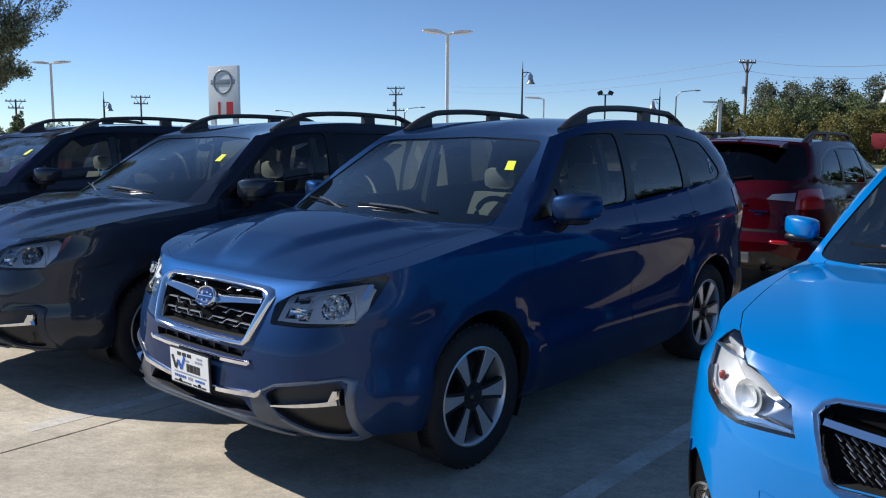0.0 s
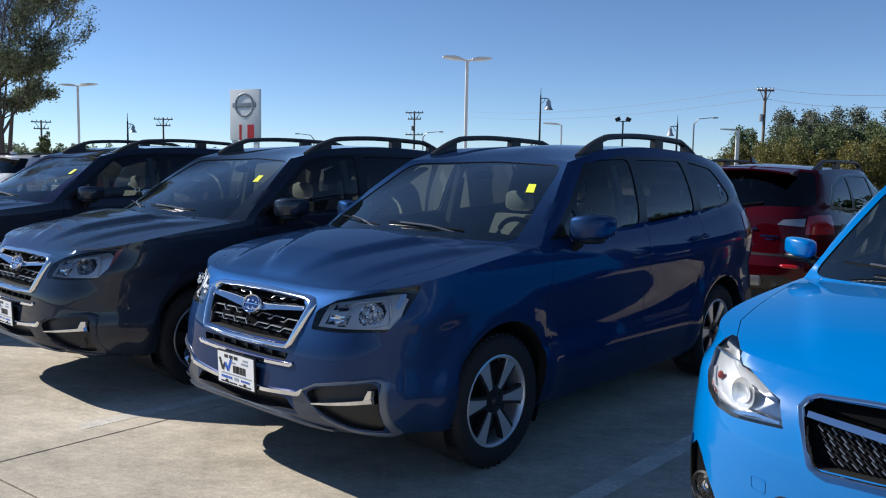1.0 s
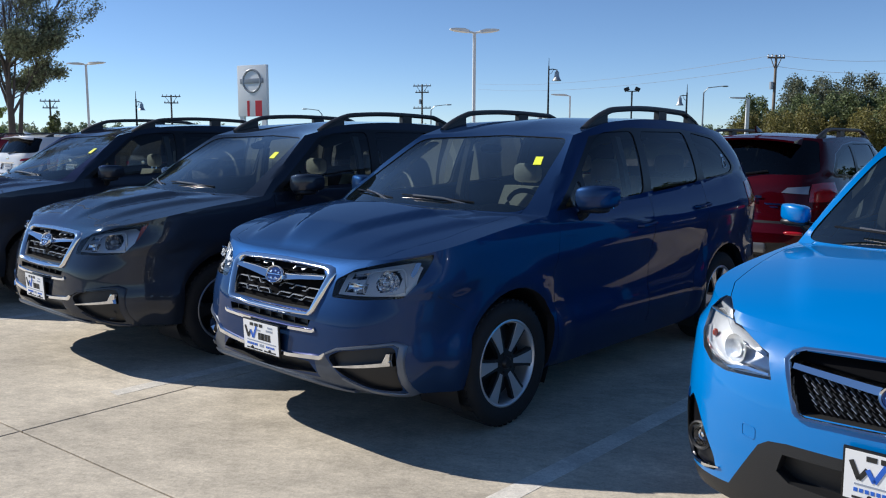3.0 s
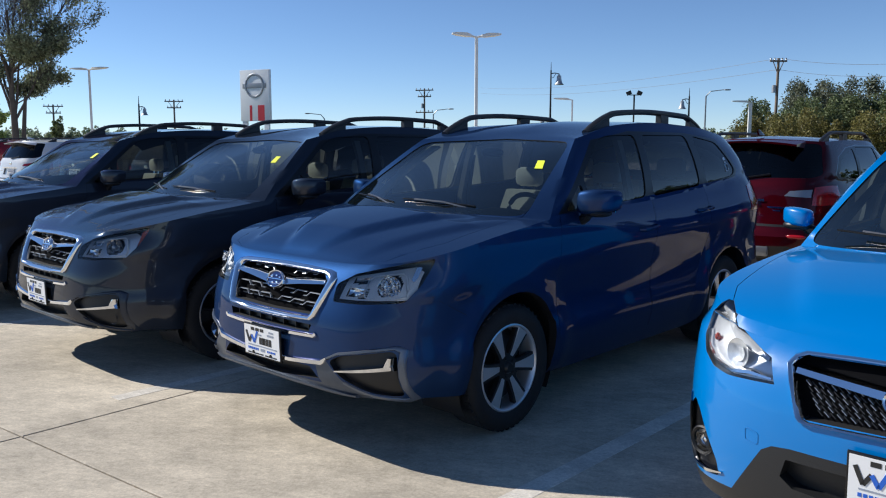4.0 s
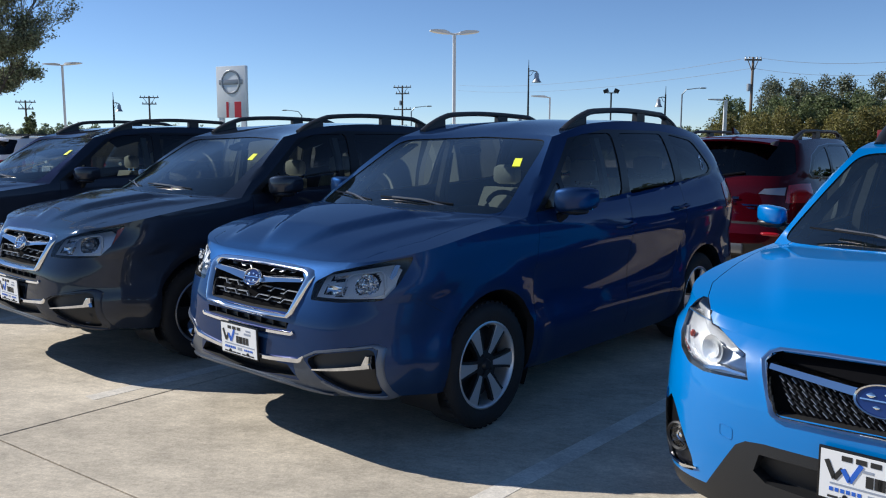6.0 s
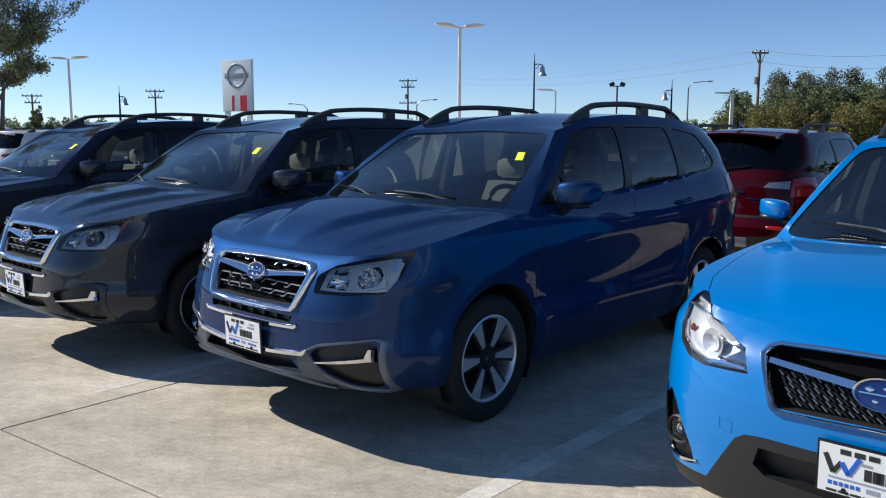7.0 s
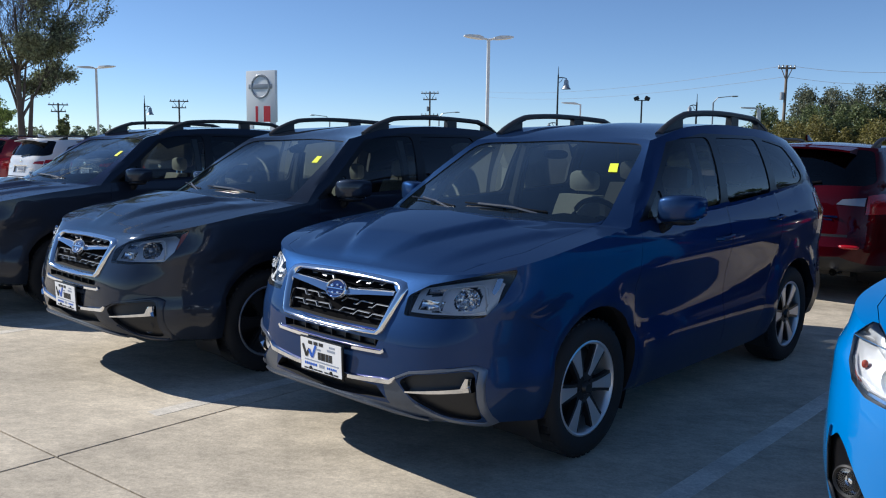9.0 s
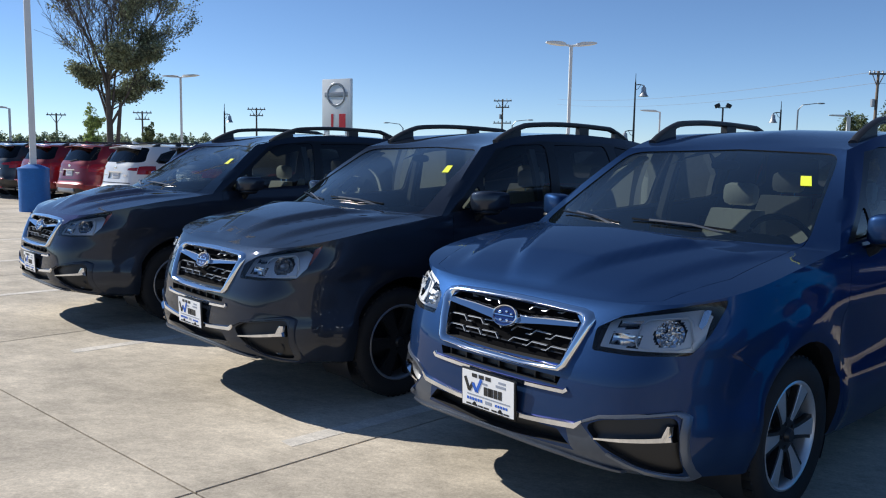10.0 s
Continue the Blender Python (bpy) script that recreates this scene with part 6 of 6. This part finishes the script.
WIRE = mat("grey overhead wire", (0.22, 0.25, 0.30), 0.6)
A, B2, C3 = spot(17.30, 97) + Vector((0, 0, 10.9)), spot(-2.5, 190) + Vector((0, 0, 14.5)), spot(32, 90) + Vector((0, 0, 10.7))
wires = thing("power_line", "thin overhead wires between utility poles", "power line")
for dz in (0.0, -1.2):
    for a, c in ((B2, A), (A, C3)):
        bm = bmesh.new()
        tube(bm, [a.lerp(c, k / 16) + Vector((0, 0, dz - 4 * 1.3 * (k / 16) * (1 - k / 16))) for k in range(17)], 0.028, 4)
        part("wire", bm, WIRE, wires)

# dealer sign: white pylon with a ring-and-bar mark, drawn plain
sign = thing("pylon_sign", "tall white pylon sign with a grey ring mark and red panels", "sign")
bm = bmesh.new()
box(bm, (-2.0, -0.35, 4.0), (2.0, 0.35, 10.0), 0.04)
part("panel", bm, SIGN_WHITE, sign)
bm = bmesh.new()
tube(bm, [(1.2 * math.cos(a), -0.39, 8.15 + 1.3 * math.sin(a)) for a in [2 * math.pi * k / 40 for k in range(40)]], 0.13, 6, True)
part("ring_mark", bm, SIGN_GREY, sign)
bm = bmesh.new()
box(bm, (-1.6, -0.46, 7.87), (1.6, -0.36, 8.43), 0.02)
part("bar_mark", bm, SIGN_GREY, sign)
for x0, x1, m in ((-0.70, -0.38, SIGN_RED), (0.43, 1.32, SIGN_RED)):
    bm = bmesh.new()
    box(bm, (x0, -0.40, 4.02), (x1, -0.352, 5.85))
    part("red_panel", bm, m, sign)
for x in (-1.5, 1.5):
    bm = bmesh.new()
    box(bm, (x - 0.3, -0.25, -0.34), (x + 0.3, 0.25, 4.05))
    part("leg", bm, SIGN_WHITE, sign)
p = spot(-17.75, 100)
sign.matrix_basis = pose(p.x, p.y, 0.28, 0, 0, -22) @ Matrix.Diagonal((1.1, 0.6, 1, 1))


# ---- trees ----
def foliage(name, base):
    m = mat(name, base, 0.6)
    n, l = m.node_tree.nodes, m.node_tree.links
    b = n["Principled BSDF"]
    geo = n.new("ShaderNodeNewGeometry")
    r = n.new("ShaderNodeMapRange")
    r.inputs["To Min"].default_value, r.inputs["To Max"].default_value = 0.45, 1.6
    l.new(geo.outputs["Random Per Island"], r.inputs["Value"])
    sc = n.new("ShaderNodeVectorMath")
    sc.operation = "SCALE"
    sc.inputs[0].default_value = base
    l.new(r.outputs[0], sc.inputs["Scale"])
    l.new(sc.outputs[0], b.inputs["Base Color"])
    tr, mx = n.new("ShaderNodeBsdfTranslucent"), n.new("ShaderNodeMixShader")
    mx.inputs[0].default_value = 0.35
    l.new(sc.outputs[0], tr.inputs[0])
    l.new(b.outputs[0], mx.inputs[1])
    l.new(tr.outputs[0], mx.inputs[2])
    l.new(mx.outputs[0], n["Material Output"].inputs[0])
    return m


LEAF = foliage("green leaves", (0.14, 0.17, 0.07))
# distance haze of the horizon trees is put into this paler green
LEAF_FAR = foliage("green leaves with haze in the colour", (0.24, 0.28, 0.17))
LEAF_GREY = foliage("greyish green leaves", (0.13, 0.14, 0.085))
# the tall tree's leaves, base colour lifted to imitate haze
LEAF_HAZED = foliage("grey green leaves lightened for haze", (0.20, 0.225, 0.13))
LEAF_DARK = foliage("dark green leaves", (0.06, 0.10, 0.035))
LEAF_WARM = foliage("yellowing leaves", (0.19, 0.17, 0.05))
LEAF_LIGHT = foliage("pale green leaves", (0.30, 0.38, 0.12))
BARK = mat("grey brown bark", (0.10, 0.085, 0.072), 0.95, grain=(3, 0.35), bump=(18, 0.7))


def leaves_into(verts, faces, rng, c, r, count, size, squash=0.8):
    for _ in range(count):
        d = rng.normal(size=3)
        d /= np.linalg.norm(d) + 1e-9
        p = np.array(c) + d * r * rng.uniform(0.25, 1.0) ** 0.6 * np.array([1, 1, squash])
        a = rng.normal(size=3)
        a /= np.linalg.norm(a)
        b = np.cross(a, rng.normal(size=3))
        b /= np.linalg.norm(b) + 1e-9
        s = size * rng.uniform(0.6, 1.3)
        i = len(verts)
        verts += [p - a * s, p + b * s * 0.5, p + a * s, p - b * s * 0.5]
        faces.append((i, i + 1, i + 2, i + 3))


def leaf_part(verts, faces, material, parent, name="crown"):
    me = bpy.data.meshes.new(name)
    me.from_pydata([tuple(v) for v in verts], [], faces)
    me.materials.append(material)
    ob = new(name, me)
    ob.parent = parent
    return ob


def tree(h, seed, label, leaf, bare=0.0, clump=45, size=0.13, levels=4, trunk_r=0.3, fork=0.30, width=0.45):
    """A trunk that forks into upright limbs, twigs, and clumps of leaves on the twigs; bare: how far the upper west side has lost its leaves."""
    rng = np.random.default_rng(seed)
    t = thing("tree", label, "tree", "lone trees")
    bm = bmesh.new()
    tips = []

    def limb(p, d, length, r, level):
        pts, rad = [p], [r]
        q = p.copy()
        for k in range(5):
            d = (d + Vector(rng.normal(size=3) * 0.09) + Vector((0, 0, 0.06 if level < 3 else -0.02))).normalized()
            q = q + d * length / 5
            pts.append(q)
            rad.append(r * (1 - 0.13 * (k + 1)))
        tube(bm, pts, rad, 8 if level < 1 else 5 if level < 3 else 3, caps=False)
        if level >= levels:
            tips.extend([q, pts[3]])
            return
        for k in range(11 if level == 0 else 4):
            i = 5 if k < (4 if level == 0 else 1) else int(rng.integers(2, 5))
            a = rng.uniform(0, 2 * math.pi)
            tilt = rng.uniform(0.12, 0.35) if level == 0 and k < 4 else rng.uniform(0.4, 0.7) if level == 0 else rng.uniform(0.35, 0.85)
            side = Vector((math.cos(a), math.sin(a), 0))
            e = (d * math.cos(tilt) + side * math.sin(tilt)).normalized()
            limb(pts[i], e, length * ((rng.uniform(0.62, 0.9) if k < 4 else rng.uniform(0.34, 0.55)) if level == 0 else rng.uniform(0.48, 0.68)), rad[i] * (0.62 if level == 0 else 0.55), level + 1)
    limb(Vector((0, 0, -0.1)), Vector((0.02, 0, 1)), h * fork, trunk_r, 0)
    top = max(p.z for p in tips)
    for v in bm.verts:
        v.co.z *= h / top if v.co.z > 0 else 1
    part("trunk", bm, BARK, t)
    verts, faces = [], []
    for p in tips:
        p = Vector((p.x, p.y, p.z * h / top))
        hgt = p.z / h
        u = (0.84 * p.x + 0.54 * p.y) / (0.22 * h)
        loss = bare * min(1, max(0.12, (hgt - 0.5) * 4)) * (0.62 - u)
        if rng.uniform() < loss:
            continue
        leaves_into(verts, faces, rng, p, h * 0.040 * rng.uniform(0.5, 1.5), int(clump * rng.uniform(0.4, 1.3)), size)
    leaf_part(verts, faces, leaf, t)
    return t


def tall_tree(h, seed, label):
    """A straight trunk, a fan of steep limbs that have lost their leaves on one side, and leafy low boughs."""
    rng = np.random.default_rng(seed)
    t = thing("tree", label, "tree", "lone trees")
    bm = bmesh.new()
    tips = []

    def limb(p, d, length, r, level, rise):
        pts, rad, q = [p], [r], p.copy()
        for k in range(6):
            d = (d + Vector(rng.normal(size=3) * (0.05 if level < 2 else 0.12)) + Vector((0, 0, rise))).normalized()
            q = q + d * length / 6
            pts.append(q)
            rad.append(max(0.012, r * (1 - 0.14 * (k + 1))))
        tube(bm, pts, rad, 6 if level < 2 else 3, caps=False)
        if level == 4:
            tips.extend((pts[3], q))
            return
        for k in range((0, 12, 7, 5)[level]):
            i = int(rng.integers(2, 7))
            a, tilt = rng.uniform(0, 2 * math.pi), rng.uniform(0.35, 0.75)
            side = Vector((math.cos(a), math.sin(a), 0.1))
            e = (d * math.cos(tilt) + side * math.sin(tilt)).normalized()
            limb(pts[i], e, length * rng.uniform(0.26, 0.46) if level == 1 else length * rng.uniform(0.4, 0.65), rad[i] * 0.5, level + 1, 0.05 if level < 3 else 0.0)
    trunk = [Vector((0.05 * math.sin(k), 0.04 * math.cos(k * 1.7), h * 0.62 * k / 10 - 0.1)) for k in range(11)]
    tube(bm, trunk, [0.27 - 0.021 * k for k in range(11)], 10, caps=False)
    tube(bm, [Vector((0.42, 0.28, -0.1)), Vector((0.40, 0.25, 1.6)), Vector((0.52, 0.30, 3.2)), Vector((0.62, 0.4, 4.6))], [0.17, 0.15, 0.13, 0.10], 8, caps=False)
    for k in range(9):
        a = k * 2.4 + rng.uniform(-0.3, 0.3)
        tilt = (0.2, 0.5, 0.34, 0.6, 0.26)[k % 5]
        limb(trunk[3 + k % 4].copy(), Vector((math.cos(a) * math.sin(tilt), math.sin(a) * math.sin(tilt), math.cos(tilt))), h * rng.uniform(0.42, 0.58), 0.095, 1, 0.02)
    for k in range(6):
        a = k * 2.4 + 0.8
        tilt = rng.uniform(0.8, 1.2)
        limb(trunk[4 + k % 3].copy(), Vector((math.cos(a) * math.sin(tilt), math.sin(a) * math.sin(tilt), math.cos(tilt))), h * rng.uniform(0.11, 0.16), 0.05, 1, 0.0)
    part("trunk", bm, BARK, t)
    verts, faces = [], []
    for p in tips:
        u = 0.84 * p.x + 0.54 * p.y
        if p.z > 8.6:
            keep = 0.6 if u > 0.6 + (p.z - 8.6) * 0.25 else 0.02
        elif p.z > 6:
            keep = 0.45 if u > 0.2 else 0.18
        else:
            keep = 0.24 if p.z > 3.4 else 0.1
        if rng.uniform() < keep:
            leaves_into(verts, faces, rng, p, rng.uniform(0.3, 0.65), int(rng.uniform(7, 16)), 0.10)
    leaf_part(verts, faces, LEAF_HAZED, t)
    return t


put(tall_tree(16.5, 21, "tall straight tree, half bare, leafy on one side"), spot(-32.5, 60), 0)
put(tree(4.6, 5, "small pale green tree beside the tall tree", LEAF_LIGHT, 0.0, 30, 0.08, 3, 0.08), spot(-33.5, 62), 0)
put(tree(3.6, 8, "small bushy green tree far away", LEAF, 0.0, 40, 0.09, 3, 0.08), spot(-29.7, 70), 0)


def wood(name, label, az0, az1, dist, h0, h1, seed, leaf, count=46, size=0.16, clumps=46, per=34, wide=0.34):
    """A far belt of trees: each crown is many small clumps in a tapering, uneven volume on a thin stem."""
    rng = np.random.default_rng(seed)
    verts, faces = [], []
    for k in range(count):
        u = (k + rng.uniform(0, 1)) / count
        p = spot(az0 + (az1 - az0) * u, dist + rng.uniform(-4, 7))
        h = (h0 + (h1 - h0) * u) * rng.uniform(0.75, 1.15)
        lean = rng.normal(size=2) * 0.05
        for q in range(clumps):
            t = rng.uniform(0.02, 1) ** 0.8
            r = h * wide * (1 - t ** 2.2 * 0.85) * math.sqrt(rng.uniform(0, 1))
            a = rng.uniform(0, 2 * math.pi)
            z = h * t
            c = (p.x + r * math.cos(a) + lean[0] * z, p.y + r * math.sin(a) + lean[1] * z, z + rng.normal() * 0.2)
            leaves_into(verts, faces, rng, c, rng.uniform(0.35, 0.9) * (0.5 + h / 14), per, size, 1.1)
    me = bpy.data.meshes.new(name)
    me.from_pydata([tuple(v) for v in verts], [], faces)
    me.materials.append(leaf)
    return tagged(new(name, me), label, "trees", kind="stuff")


wood("tree_belt", "belt of greyish green taller trees", 17.8, 46, 103, 7.6, 11.4, 4, LEAF_GREY, 80, 0.15, 56)
wood("tree_belt", "belt of dark green trees beyond the car park", 15.8, 46, 95, 5.6, 7.6, 3, LEAF, 80, 0.15, 50)
# added out of view: covers the low sky that the car sides reflect
wood("tree_belt", "unseen belt of green trees added for reflections", 46, 115, 92, 9.5, 9.5, 14, LEAF_DARK, 60, 0.5, 26, 16)
wood("yellowing_bushes", "yellowing bushes in front of the tree belt", 14.9, 36, 88, 3.9, 4.9, 6, LEAF_WARM, 60, 0.13, 40)
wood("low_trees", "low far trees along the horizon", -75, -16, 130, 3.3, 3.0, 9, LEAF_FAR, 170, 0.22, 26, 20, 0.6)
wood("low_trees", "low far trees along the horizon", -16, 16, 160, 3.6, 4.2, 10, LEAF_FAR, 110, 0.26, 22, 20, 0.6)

# low red road sign with a white bar
board = thing("road_sign", "long low red sign board with white bars", "sign")
bm = bmesh.new()
box(bm, (-1.7, -0.12, 1.35), (6.0, 0.12, 2.75), 0.03)
part("panel", bm, BOARD_RED, board)
for x0, x1 in ((0.3, 0.9), (1.2, 4.2)):
    bm = bmesh.new()
    box(bm, (x0, -0.15, 1.75), (x1, -0.125, 2.35))
    part("print_bar", bm, SIGN_WHITE, board)
for x in (-1.2, 1.9, 5.2):
    bm = bmesh.new()
    box(bm, (x - 0.1, -0.1, 0), (x + 0.1, 0.1, 1.4))
    part("post", bm, DARK_METAL, board)
put(board, spot(26.0, 84), -26)

# ---- second and third row cars ----
R2 = "parked far row cars"
A0 = 28.0
back = Vector((math.sin(radians(A0)), math.cos(radians(A0)), 0))
left = Vector((-back.y, back.x, 0))
white_rear = spot(-32.5, 21.5)


def rear_at(car, p, az):
    """Stands a car with its tail at p, facing the bearing az."""
    f = Vector((math.sin(radians(az)), math.cos(radians(az)), 0))
    o = p + f * 3.84
    car.matrix_basis = pose(o.x, o.y, 0, 0, 0, 90 - az)
    return car


def rear_pose(p, az):
    f = Vector((math.sin(radians(az)), math.cos(radians(az)), 0))
    o = p + f * 3.84
    return pose(o.x, o.y, 0, 0, 0, 90 - az)


white_car = estate("white_estate_car", "white estate car with red tail lamps seen from behind", PAINT_WHITE, R2, RED_LENS)
rear_at(white_car, white_rear, A0)
bright_red = estate("red_estate_car", "red metallic estate car seen from behind", PAINT_RED2, R2, RED_LENS)
rear_at(bright_red, white_rear + left * 2.26, A0)
copy_thing(bright_red, rear_pose(white_rear + left * 4.51, A0))
dark_car = estate("black_estate_car", "black estate car seen from behind", PAINT_BLACK, R2, RED_LENS)
rear_at(dark_car, white_rear + left * 6.77, A0)
copy_thing(bright_red, rear_pose(white_rear + left * 9.02, A0))
copy_thing(dark_car, rear_pose(white_rear - left * 2.6, A0))
copy_thing(dark_car, rear_pose(white_rear - left * 5.2, A0))
for k in range(-2, 5):
    copy_thing(dark_car if k % 3 else white_car, rear_pose(white_rear + left * (2.5 * k + 0.6) + back * 7.0, A0))
# unseen neighbours of the red estate, added only as reflections for the blue flank
copy_thing(dark_car, in_row(-9.1, 2.65, 180))
copy_thing(dark_car, in_row(-9.0, 5.4, 180))
copy_thing(white_car, in_row(-9.0, 8.1, 180))
